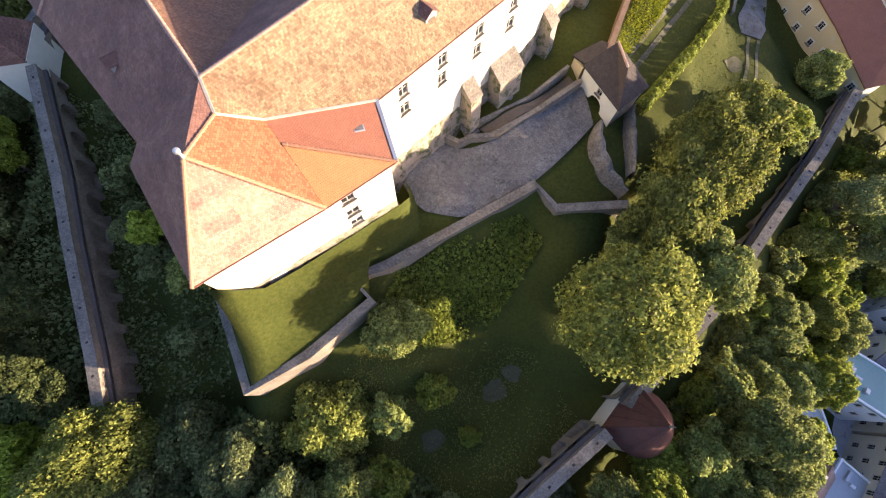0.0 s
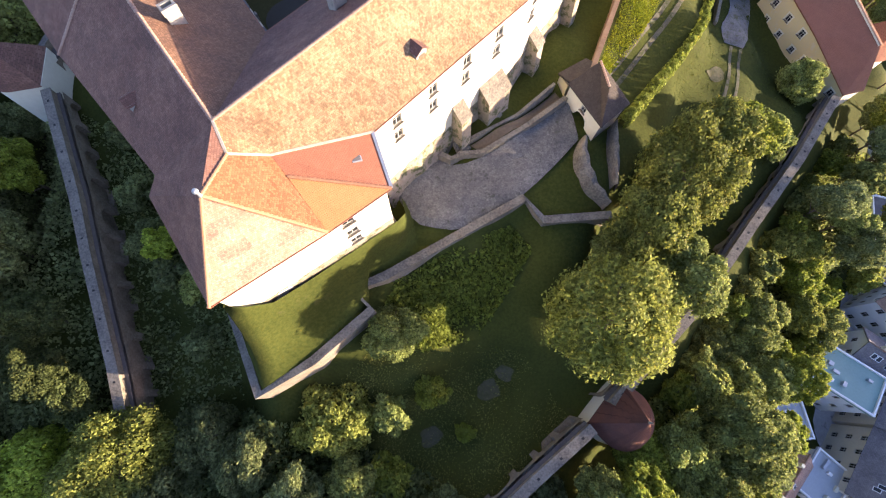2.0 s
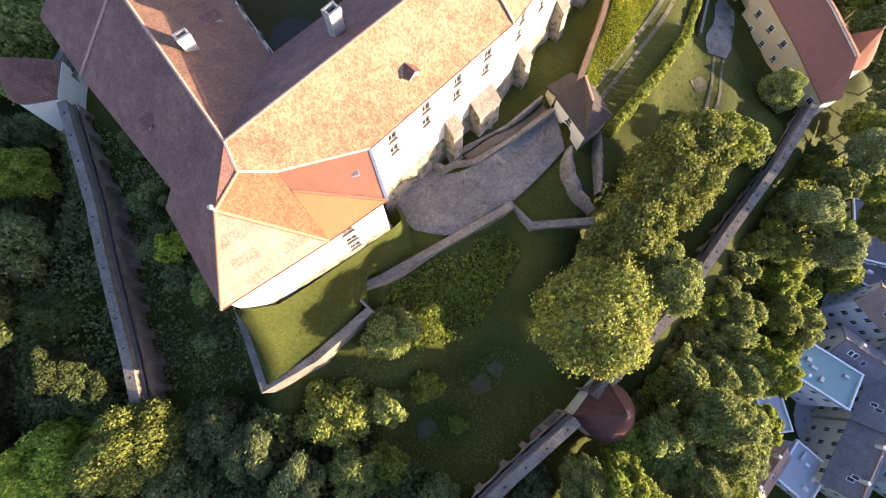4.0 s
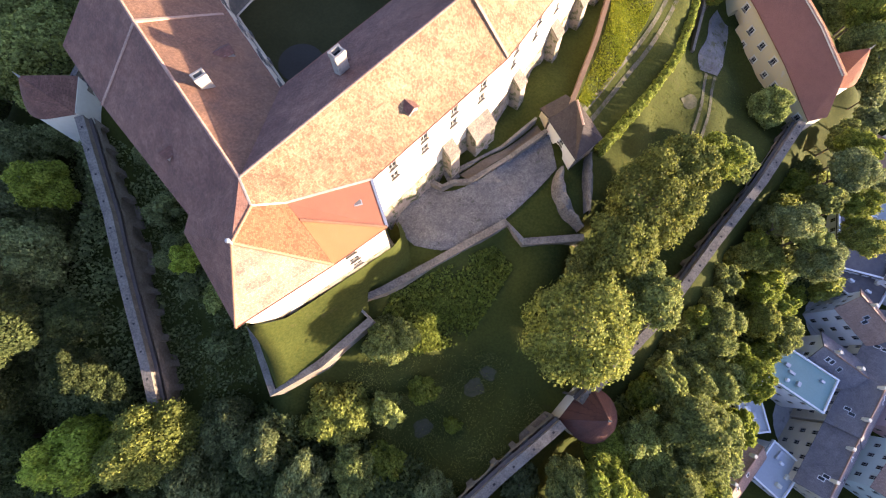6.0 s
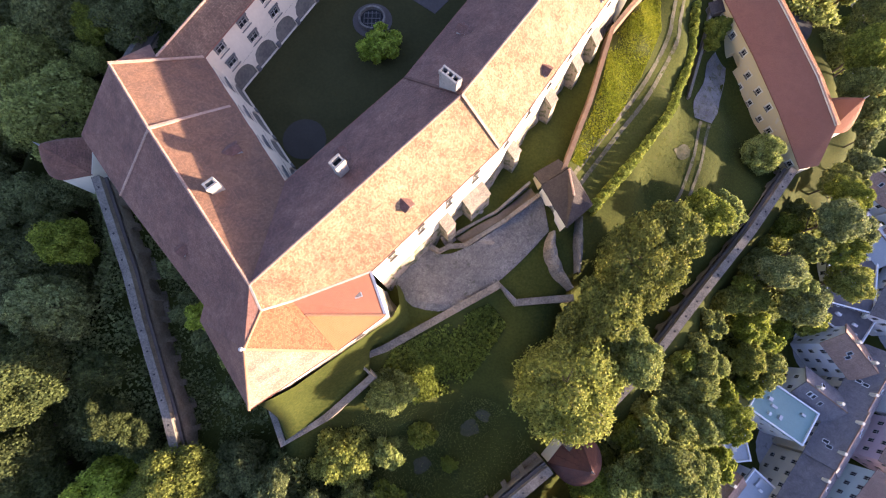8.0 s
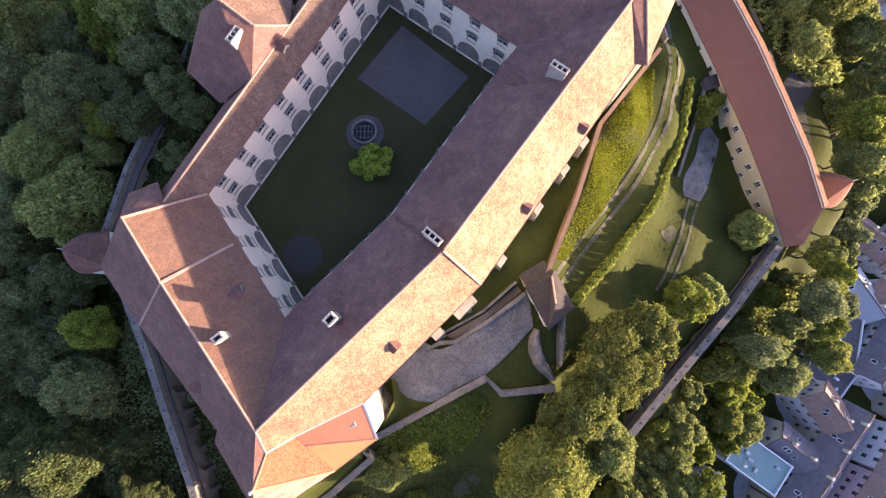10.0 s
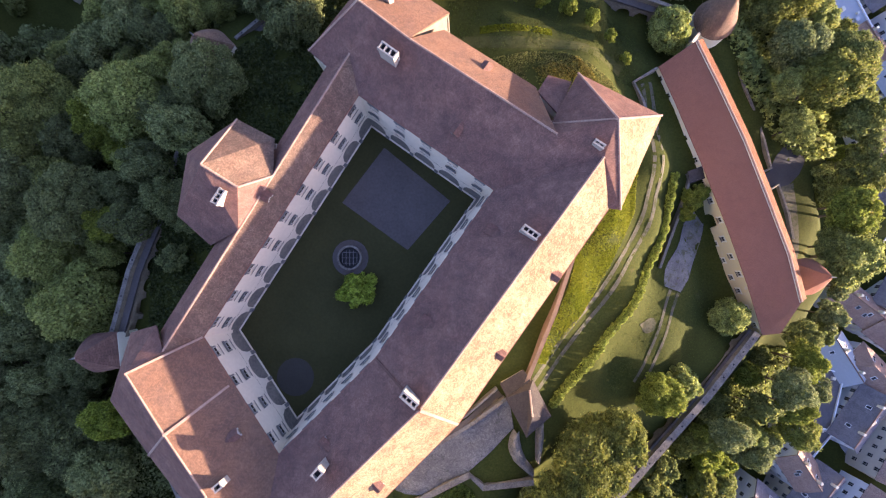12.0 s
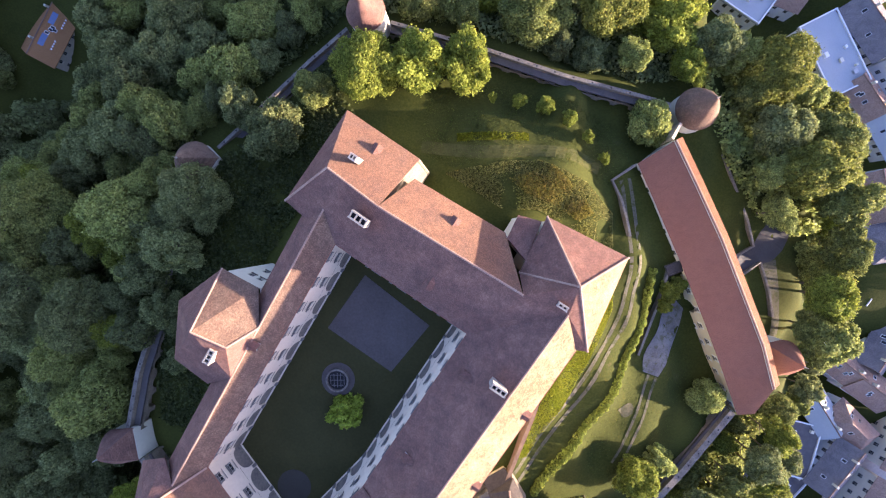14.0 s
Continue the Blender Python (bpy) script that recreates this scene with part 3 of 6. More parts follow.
def chimney(x, y, z, length, width, height, rz, flues, base):
    c = thing("chimney", "white plastered chimney with square flues on the tiled roof", "chimney", "castle chimneys")
    c.matrix_basis = pose(x, y, z, 0, 0, rz)
    bm = box_bm(0, 0, (height - base) / 2, length, width, height + base, bevel=0.03)
    part("shaft", bm, M_CHIMNEY, c)
    bm = bmesh.new()
    t = 0.18
    for cx, cy, sx, sy in ((0, width / 2 - t / 2, length + 0.12, t + 0.06), (0, -width / 2 + t / 2, length + 0.12, t + 0.06)):
        bmesh.ops.create_cube(bm, size=1, matrix=Matrix.LocRotScale((cx, cy, height + 0.28), None, (sx, sy, 0.6)))
    for i in range(flues + 1):
        bmesh.ops.create_cube(bm, size=1, matrix=Matrix.LocRotScale((-length / 2 + t / 2 + (length - t) * i / flues, 0, height + 0.28), None, (t, width - 2 * t, 0.58)))
    part("cap", bm, M_CHIMNEY, c)
    # black plates: soot and the dark of the open flues in one colour
    for i in range(flues):
        part("flue", box_bm(-length / 2 + t / 2 + (length - t) * (i + 0.5) / flues, 0, height + 0.01, (length - t) / flues - t, width - 2 * t, 0.04), M_SOOT_HOLE, c)
    return c


def dormer(x, y, z, rz, w=1.3):
    d = thing("dormer", "small gabled tiled dormer on the castle roof", "dormer", "roof dormers")
    d.matrix_basis = pose(x, y, z, 0, 0, rz)
    h, L = 0.75, 1.9
    v = [(-w / 2, 0, -0.5), (w / 2, 0, -0.5), (w / 2, 0, h), (0, 0, h + 0.38), (-w / 2, 0, h), (-w / 2, L, -0.5), (w / 2, L, -0.5), (w / 2, L, h), (0, L, h + 0.38), (-w / 2, L, h)]
    from_lists("dormer_body", v, [(0, 1, 2, 3, 4), (1, 6, 7, 2), (5, 0, 4, 9), (9, 8, 7, 6, 5)], M_FRAME, d)
    for s in (-1, 1):
        slab("roof", [(0, -0.18, h + 0.46), (0, L, h + 0.46), (s * (w / 2 + 0.16), L, h - 0.12), (s * (w / 2 + 0.16), -0.18, h - 0.12)], M_OLD, d, 0.08)
    part("shutter", box_bm(0, -0.02, 0.1, w * 0.6, 0.05, 0.4), M_BARK, d)
    return d


# the courtyard's walls stand a little behind the eaves
KS, KB, KE, KN, KW = inset(xy(CY_S, R_IB, CY_E, CY_N, CY_W), -0.3)


def court_front(parent, p, q, top, n, lean):
    """A battered courtyard front: two rows of framed windows over a shallow blind arcade on piers."""
    z_0 = COURT_Z - 0.5
    def foot(z):
        return lean * (top - z) / (top - z_0)
    L = math.dist(p, q)
    ops = [(s_ - 0.7, s_ + 0.7, z, z + 1.5, 0, 0.25) for z in (25.55, 27.95) for s_ in rows_of(p, q, n, 1.4, 0.35)]
    bay = (L - 0.7) / n
    ops += [(0.35 + bay * (i + 0.08), 0.35 + bay * (i + 0.92), COURT_Z + 0.06, 24.95, 1.25, 0.45) for i in range(n)]
    d = Vector((q[0] - p[0], q[1] - p[1])).normalized()
    o = Vector((d.y, -d.x))
    rz = math.atan2(d.y, d.x)
    z_m = 25.15
    wall_face("wall", p, q, z_m, top, [o_ for o_ in ops if o_[2] > z_m], M_COURT, parent, "cream plastered courtyard front", lean=foot(z_m))
    pm, qm = [tuple(Vector(e) + o * (foot(z_m) + 0.03)) for e in (p, q)]
    wall_face("arcade", pm, qm, z_0, z_m, [o_ for o_ in ops if o_[2] < z_m], M_COURT, parent, "cream plastered blind arcade", lean=lean - foot(z_m))
    # stone backing close behind the arches, the arcade's shade put into its grey
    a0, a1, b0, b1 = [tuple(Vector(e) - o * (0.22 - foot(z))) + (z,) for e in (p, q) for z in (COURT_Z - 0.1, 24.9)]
    from_lists("arcade_back", [a0, b0, b1, a1], [(0, 1, 2, 3)], M_ARCADE, parent, "grey stone behind the arches, darkened for the arcade's shade")
    for i in range(n + 1):
        c = Vector(p) + d * (0.35 + bay * i) + o * (0.08 + foot(COURT_Z + 0.5))
        part("pier", box_bm(c.x, c.y, COURT_Z + 0.45, 0.62, 0.34, 0.95, rz, 0.03), M_DRESSED, parent)
    for z in (25.55, 27.95):
        for s_ in rows_of(p, q, n, 1.4, 0.35):
            e0, e1 = [tuple(Vector(e) + o * foot(z + 0.75)) for e in (p, q)]
            window(e0, e1, s_, z, 1.4, 1.5, parent, inset=0.12, sill=False)
            c = Vector(e0) + d * s_ + o * 0.09
            part("hood", box_bm(c.x, c.y, z + 1.62, 1.95, 0.2, 0.22, rz), M_DRESSED, parent)
            part("sill", box_bm(c.x, c.y, z - 0.1, 1.95, 0.26, 0.18, rz), M_DRESSED, parent)
            for k in (-1, 1):
                part("jamb", box_bm(c.x + d.x * 0.8 * k - o.x * 0.06, c.y + d.y * 0.8 * k - o.y * 0.06, z + 0.75, 0.2, 0.1, 1.5, rz), M_DRESSED, parent)


# east range along the ramp
east = thing("east_range", "long white castle range with a weathered clay tile roof", "castle wing")
roof_of(east, [(R_R0, S_NV, S_V1, M_SUNLIT), (R_R0, S_V1, R_E0, M_SUNLIT), (R_R0, R_E0, R_EB, R_RB, M_SUNLIT), (R_RB, R_EB, R_EE, R_RE, M_SUNLIT), (R_R0, R_RB, R_IB, CY_S), (R_RB, R_RE, CY_E, R_IB)],
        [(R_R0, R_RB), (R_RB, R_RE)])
for p_, q_ in ((R_R0, S_NV), (S_NV, S_V1), (S_V1, R_E0)):
    bar("mortar_verge", p_, q_, 0.2, 0.1, M_RIDGE_PALE, east)
i_ = 0.45
def nudge(p, q, d):
    """The line p->q moved d metres to its left."""
    v = Vector((q[0] - p[0], q[1] - p[1])).normalized()
    return (p[0] - v.y * d, p[1] + v.x * d), (q[0] - v.y * d, q[1] + v.x * d)
a, b = nudge(R_E0, R_EB, i_)
facade(east, a, b, 17.2, 29.2, (24.0, 26.5), 4, 1.15, 1.5, M_PLASTER, margin=0.8)
c, d = nudge(R_EB, R_EE, i_)
d = (d[0] + 1.4, d[1] + 2.0)
facade(east, c, d, 17.2, 29.4, (24.0, 26.5), 7, 1.15, 1.5, M_PLASTER, margin=0.8)
# rough rock and rubble footing, swelling out below the plaster
def footing(parent, p, q, z_top, z_low, out, seed):
    p, q = Vector((*p, 0)), Vector((*q, 0))
    d = (q - p).normalized()
    o = Vector((d.y, -d.x, 0))
    n, m = max(4, int((q - p).length / 0.8)), 8
    v, f = [], []
    for i in range(n + 1):
        for j in range(m + 1):
            k = j / m
            w = noise.noise(Vector((i * 0.37 + seed, j * 0.45, seed))) * 0.9 * (0.2 + k)
            e = p.lerp(q, i / n) + o * (out * k ** 1.4 + max(-0.2, w) + 0.02)
            v.append((e.x, e.y, z_top + 0.5 * noise.noise(Vector((i * 0.5, seed, 3.0))) * (1 - k) + (z_low - z_top) * k))
    for i in range(n):
        for j in range(m):
            a_ = i * (m + 1) + j
            f.append((a_, a_ + 1, a_ + m + 2, a_ + m + 1))
    return from_lists("footing", v, f, M_ROCK, parent, "rough rock and rubble footing")
footing(east, a, b, 17.7, 12.0, 1.0, 1.0)
footing(east, c, d, 17.9, 12.0, 1.0, 5.0)
bar("verge", Vector(R_RB) + Vector((0.1, -0.1, 0)), R_EB, 0.35, 0.3, M_RIDGE, east)
bar("verge", R_RB, R_IB, 0.3, 0.25, M_OLD, east)
for p_, q_ in ((R_E0, R_EB), (R_EB, R_EE), (CY_E, R_IB), (R_IB, CY_S)):
    bar("gutter", p_, q_, 0.22, 0.12, M_GUTTER, east, -0.12)
court_front(east, KE, KB, 29.9, 7, 2.6)
court_front(east, KB, KS, 29.8, 5, 2.6)

# south-west range
west = thing("west_range", "castle range with a dark weathered tile roof", "castle wing")
roof_of(west, [(R_R0, CY_S, CY_W, W_RJ, M_RUST), (W_RJ, CY_W, NW_RS, W_RN, M_RUST), (R_R0, W_RJ, W_E1, W_ES), (W_RJ, W_RN, W_EN, W_E1)],
        [(R_R0, W_RJ), (W_RJ, W_RN), (W_RJ, W_E1)])
court_front(west, KS, KW, 29.8, 4, 1.9)
bar("verge", W_RJ, (-22.2, 42.8, 29.8), 0.35, 0.28, M_RIDGE, west)
bar("verge", W_RN, CY_W, 0.3, 0.22, M_RIDGE, west)
bar("gutter", CY_S, CY_W, 0.22, 0.12, M_GUTTER, west, -0.12)
a, b = nudge(W_EN, W_E1, i_)
facade(west, a, b, 4, 28.0, (22.0,), 2, 1.0, 1.5, M_PLASTER)
a, b = nudge(W_E1, W_ES, i_)
facade(west, a, b, 4, 28.2, (22.0,), 4, 1.0, 1.5, M_PLASTER)
a, b = nudge(NW_OS, W_EN, 0.5)
facade(west, a, b, 4, 28.0, (22.0,), 2, 1.0, 1.5, M_PLASTER)
slab("lean_to_roof", [W_RN, NW_RS, (-33.6, 51.5, 30.0), (-38.6, 50.2, 28.6)], M_OLD, west)
slab("lean_to_roof", [W_RN, (-38.6, 50.2, 28.6), W_EN], M_OLD, west)

# north-west range
nwest = thing("northwest_range", "narrow castle range with cream arcaded courtyard front", "castle wing")
roof_of(nwest, [(NW_RS, NW_RN, CY_N, CY_W, M_MOSSY), (NW_RS, NW_OS, NW_ON, NW_RN)], [(NW_RS, NW_RN)])
court_front(nwest, KW, KN, 30.0, 9, 1.9)
bar("gutter", CY_W, CY_N, 0.22, 0.12, M_GUTTER, nwest, -0.12)
a, b = nudge(NW_ON, NW_OS, 0.4)
facade(nwest, a, b, 6, 28.8, (23.0,), 8, 1.0, 1.5, M_PLASTER)

# north-east range
north = thing("northeast_range", "castle range with a steep weathered tile roof", "castle wing")
roof_of(north, [(N_RW, CY_N, CY_E, N_RE, M_OLD), (N_RW, N_RE, N_OE, N_OW, M_RUST), (N_RE, CY_E, R_RE), (N_RE, R_RE, E_A)], [(N_RW, N_RE)])
court_front(north, KN, KE, 30.0, 5, 2.1)
bar("gutter", CY_N, CY_E, 0.22, 0.12, M_GUTTER, north, -0.12)
a, b = nudge(N_OE, N_OW, i_)
facade(north, a, b, 8, 29.6, (20.0, 24.5), 4, 1.0, 1.6, M_PLASTER)

# north block
block = thing("north_block", "tall castle block with a red-brown hipped tile roof", "castle wing")
roof_of(block, [(B_P, B_N, B_E, N_RW, M_RUST), (B_P, B_W, B_N), (B_P, N_RW, CY_N, B_W)], [(B_P, N_RW), (B_P, B_W)])
a, b = nudge(B_E, B_N, i_)
facade(block, a, b, 6, 28.8, (18.0, 23.5), 4, 1.0, 1.6, M_PLASTER)
a, b = nudge(B_N, B_W, i_)
facade(block, a, b, 6, 28.8, (18.0, 23.5), 4, 1.0, 1.6, M_PLASTER)
a, b = nudge(B_W, CY_N, i_)
wall_face("wall", a, b, 6, 29.8, [], M_PLASTER, block)
a, b = nudge(N_RW, B_E, 0.2)
wall_face("wall", a, b, 8, (35.7, 29.2), [], M_RUBBLE, block)

# south tower
stower = thing("south_tower", "white angular castle tower under patched orange tile roofs", "tower")
# orange tile is a real difference; its extra darkness stands for weaker sunlight here
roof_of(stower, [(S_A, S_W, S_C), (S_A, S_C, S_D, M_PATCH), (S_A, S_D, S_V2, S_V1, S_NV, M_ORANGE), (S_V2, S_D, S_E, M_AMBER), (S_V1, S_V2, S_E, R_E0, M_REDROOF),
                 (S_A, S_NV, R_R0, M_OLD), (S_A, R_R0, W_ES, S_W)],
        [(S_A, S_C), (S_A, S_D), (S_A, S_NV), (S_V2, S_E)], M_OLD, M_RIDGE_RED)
tw = inset([S_C[:2], S_E[:2], R_E0[:2], R_R0[:2], W_ES[:2], S_W[:2]], 0.5)
low = inset(tw, -0.9)
n_ = len(tw)
for k in range(n_):
    if k in (2, 3):
        continue
    p, q = tw[k], tw[(k + 1) % n_]
    L = math.dist(p, q)
    ops = [(L - 5.2, L - 3.9, z_, z_ + 1.3, 0, 0.25) for z_ in (19.9, 22.2, 24.9)] if k == 0 else []
    wall_face("wall", p, q, 17.2, 27.35, ops, M_PLASTER, stower)
    for o_ in ops:
        window(p, q, L - 4.55, o_[2], 1.3, 1.3, stower)
    footing(stower, p, q, 19.9 if k == 0 else 17.6, 11.0, 0.25 if k == 0 else 0.6, 9.0 + k)
for p_, q_ in ((S_C, S_D), (S_D, S_E), (S_E, R_E0)):
    bar("gutter", p_, q_, 0.2, 0.12, M_GUTTER, stower, -0.12)
sk = part("skylight", box_bm(0, 0, 0, 0.9, 0.9, 0.12, bevel=0.02), M_METAL, stower)
sk.matrix_basis = pose(-5.3, 19.4, 29.27, 0, 8, 20)
part("skylight_pane", box_bm(0, 0, 0.07, 0.7, 0.7, 0.02), M_DRESSED, sk)
part("roof_vent", box_bm(-6.9, 16.3, 28.55, 0.3, 0.3, 0.5, 0.6, 0.03), M_SOOT_HOLE, stower, "small dark roof vent")
bar("verge_flashing", S_E, R_E0, 0.32, 0.1, M_METAL, stower, 0.02)
bm = bmesh.new()
bmesh.ops.create_uvsphere(bm, u_segments=12, v_segments=8, radius=0.24, matrix=Matrix.Translation((S_A[0], S_A[1], S_A[2] + 0.75)))
bmesh.ops.create_cone(bm, segments=10, radius1=0.2, radius2=0.06, depth=1.0, matrix=Matrix.Translation((S_A[0], S_A[1], S_A[2] + 0.3)))
part("finial", bm, M_METAL, stower, "pale metal ball finial")

# east tower
etower = thing("east_tower", "angular castle tower with a pointed tile roof", "tower")
roof_of(etower, [(E_A, E_C, E_N), (E_A, E_S, E_C, M_SUNLIT), (E_A, E_N, E_W), (E_A, R_RE, E_S), (R_RE, R_EE, E_S), (E_A, E_W, N_RE)],
        [(E_A, E_C), (E_A, E_N), (E_A, E_S), (E_A, E_W)])
tw = inset(xy(E_S, E_C, E_N, E_W), 0.5)
for k, (rr, cnt) in enumerate((((20.0, 24.5), 3), ((20.0, 24.5), 3), ((20.0, 24.5), 2), ((), 0))):
    facade(etower, tw[k], tw[(k + 1) % 4], 6, 28.8, rr, cnt, 1.0, 1.6, M_PLASTER)
slab("annex_roof", [(25.2, 89.7, 27.6), (28.8, 88.6, 27.6), (26.0, 82.6, 30.6), (23.2, 86.2, 30.0)], M_OLD, etower)
prism("annex", [(25.4, 89.4), (28.6, 88.4), (26.2, 83.0), (23.4, 86.2)], 8, 27.3, M_PLASTER, etower)

# west tower
wtower = thing("west_tower", "many-sided castle tower with a steep tile roof", "tower")
roof_of(wtower, [(T_F, T_N, T_NW), (T_F, T_NW, T_W), (T_F, T_W, T_S), (T_F, T_S, T_J2, T_M), (T_M, T_J2, T_J), (T_F, T_M, T_J, T_NE, M_MOSSY), (T_F, T_NE, T_N, M_MOSSY)],
        [(T_F, T_N), (T_F, T_M), (T_M, T_J)])
tw = inset(xy(T_W, T_S, T_J2, T_J, T_NE, T_N, T_NW), 0.5)
for k in (0, 1, 3, 4, 5, 6):
    facade(wtower, tw[k], tw[(k + 1) % 7], 6, 29.2, (19.0, 24.0), 1 if k not in (4, 5) else 2, 1.0, 1.6, M_PLASTER)

# chimneys and dormers
chimney(-20.8, 30.6, 32.6, 1.3, 0.9, 1.9, 40, 1, 1.5)
chimney(-7.0, 33.0, 32.6, 1.4, 1.1, 2.6, 47, 1, 1.5)
chimney(5.2, 43.0, 33.6, 2.5, 0.95, 2.5, -40, 3, 2.0)
chimney(21.1, 64.9, 33.2, 2.4, 0.95, 2.2, -35, 3, 2.0)
chimney(2.0, 89.6, 33.4, 2.7, 1.2, 2.4, -36, 3, 2.0)
chimney(1.6, 98.2, 33.6, 1.1, 0.9, 2.2, -36, 2, 1.5)
chimney(30.2, 76.6, 34.2, 1.5, 0.7, 1.1, -35, 2, 1.2)
chimney(-21.4, 69.9, 33.2, 2.3, 1.0, 1.9, 58, 3, 1.8)
for x, y, z, r in ((0.6, 29.2, 30.8, 45), (17.9, 47.6, 30.0, 56), (25.8, 58.8, 30.1, 56), (-7.8, 35.9, 31.4, 225), (6.4, 53.0, 31.3, 236), (15.7, 65.9, 31.3, 236), (10.9, 79.2, 31.9, -35), (15.8, 89.3, 31.7, 145), (4.3, 100.6, 30.8, 147),
                   (-19.9, 36.6, 31.0, 125), (-25.6, 23.9, 30.3, -50), (-15.8, 70.2, 31.5, 58)):
    dormer(x, y, z, r)

# courtyard
court = prism("courtyard_floor", inset(xy(CY_S, R_IB, CY_E, CY_N, CY_W), -1.5), 20.0, COURT_Z, M_COURTGRASS)
tagged(court, "shaded mown lawn of the castle courtyard", "lawn", "", "structure")
sq = prism("paved_square", [(-7.9, 71.0), (3.1, 63.1), (10.1, 71.2), (-0.9, 80.2)], COURT_Z - 0.1, COURT_Z + 0.05, M_PAVE)
tagged(sq, "square of dark grey paving in the courtyard lawn", "paving", "", "structure")


def well(x, y, z):
    w = thing("well", "round stone well with a low kerb and paved ring", "well")
    w.matrix_basis = pose(x, y, z)
    def ring(r0, r1, z0, z1, seg=28):
        v, f = [], []
        for i in range(seg):
            t = 2 * math.pi * i / seg
            for r, zz in ((r0, z0), (r1, z0), (r1, z1), (r0, z1)):
                v.append((math.cos(t) * r, math.sin(t) * r, zz))
        for i in range(seg):
            a_, b_ = 4 * i, 4 * ((i + 1) % seg)
            f += [(a_ + 1, b_ + 1, b_ + 2, a_ + 2), (a_ + 2, b_ + 2, b_ + 3, a_ + 3), (a_ + 3, b_ + 3, b_, a_)]
        return v, f
    from_lists("pavement", *ring(1.9, 3.0, 0, 0.08), M_PAVE, w)
    from_lists("kerb", *ring(1.75, 2.05, 0, 0.85), M_CAP, w)
    # shallow black disc: the dark of the deep shaft is its colour
    bm = bmesh.new()
    bmesh.ops.create_circle(bm, cap_ends=True, segments=24, radius=1.8, matrix=Matrix.Translation((0, 0, 0.3)))
    part("shaft_floor", bm, M_SOOT_HOLE, w)
    for k in range(5):
        part("bar", box_bm(-1.2 + 0.6 * k, 0, 0.5, 0.07, 2.6 * math.sqrt(max(0.1, 1 - ((-1.2 + 0.6 * k) / 1.6) ** 2)), 0.07), M_DRESSED, w)
    for k in range(3):
        part("bar", box_bm(0, -0.9 + 0.9 * k, 0.53, 2.6 * math.sqrt(max(0.1, 1 - ((-0.9 + 0.9 * k) / 1.6) ** 2)), 0.07, 0.07), M_DRESSED, w)


well(-6.4, 61.8, COURT_Z)

# round patch in one dark tone, just above the lawn
disc = prism("soil_patch", [(-15.3 + 3.1 * math.cos(0.2618 * k), 42.2 + 3.1 * math.sin(0.2618 * k)) for k in range(24)], COURT_Z - 0.1, COURT_Z + 0.04, M_DARKPATCH)
tagged(disc, "round dark patch in the lawn", "soil", "", "structure")

# ---- outer works ----
def curtain_wall(line, label, thick=0.75, walk_w=1.3, drop=1.2, inner=1, arches=True, deep=7.0):
    """A curtain wall along (x, y, top): parapet, wall-walk behind it (inner: +1 on the left of the line), and an arcade that carries the walk."""
    w = thing("curtain_wall", label, "wall")
    pts = [p[:2] for p in line]
    def run(name, o0, o1, zt, zb, mat):
        A, B = offset_line(pts, o0), offset_line(pts, o1)
        for i in range(len(pts) - 1):
            za, zb_ = line[i][2] + zt, line[i + 1][2] + zt
            prism(name, [A[i], A[i + 1], B[i + 1], B[i]], [line[i][2] - zb, line[i + 1][2] - zb, line[i + 1][2] - zb, line[i][2] - zb], [za, zb_, zb_, za], mat, w)
    run("parapet", 0, thick * inner, -0.1, deep, M_RUBBLE)
    run("coping", -0.1 * inner, (thick + 0.1) * inner, 0.05, 0.1, M_CAP)
    run("walk", thick * inner, (thick + walk_w) * inner, -drop, drop + 0.4, M_WALK)
    # small black plates on the coping: the dark of square holes is their colour
    for i in range(len(pts) - 1):
        L = math.dist(pts[i], pts[i + 1])
        for k in range(int(L / 3.2)):
            t = (k + 0.5) / max(1, int(L / 3.2))
            mid = Vector(pts[i]).lerp(Vector(pts[i + 1]), t)
            d = (Vector(pts[i + 1]) - Vector(pts[i])).normalized()
            nrm = Vector((-d.y, d.x)) * inner
            c = mid + nrm * thick * 0.5
            part("loophole", box_bm(c.x, c.y, line[i][2] + (line[i + 1][2] - line[i][2]) * t + 0.055, 0.35, 0.3, 0.02, math.atan2(d.y, d.x)), M_SOOT_HOLE, w)
    if arches:
        A = offset_line(pts, (thick + walk_w + 0.35) * inner)
        for i in range(len(pts) - 1):
            a_, b_ = (A[i], A[i + 1]) if inner < 0 else (A[i + 1], A[i])
            za, zb_ = (line[i][2], line[i + 1][2]) if inner < 0 else (line[i + 1][2], line[i][2])
            L = math.dist(a_, b_)
            n = max(1, round(L / 4.2))
            top = min(za, zb_) - drop - 0.5
            ops = [(L * (k + 0.12) / n, L * (k + 0.88) / n, top - 4.5, top, 1.5, 1.2) for k in range(n)]
            wall_face("arcade", a_, b_, min(za, zb_) - 12, (za - drop - 0.05, zb_ - drop - 0.05), ops, M_RUBBLE, w)
    return w


curtain_wall([(72.9, 46.7, 1.7), (62.3, 34.0, 2.5), (51.1, 22.1, 3.3), (39.7, 9.2, 3.5), (31.0, 1.6, 4.4), (25.4, -3.4, 5.0)], "pale stone curtain wall with arches on its inner side", thick=1.2, walk_w=0.5, inner=-1)
curtain_wall([(22.4, -6.3, 5.0), (13.4, -13.2, 4.6), (2.4, -22.4, 4.0)], "pale stone curtain wall below the lawn", thick=1.2, walk_w=0.5, inner=-1)
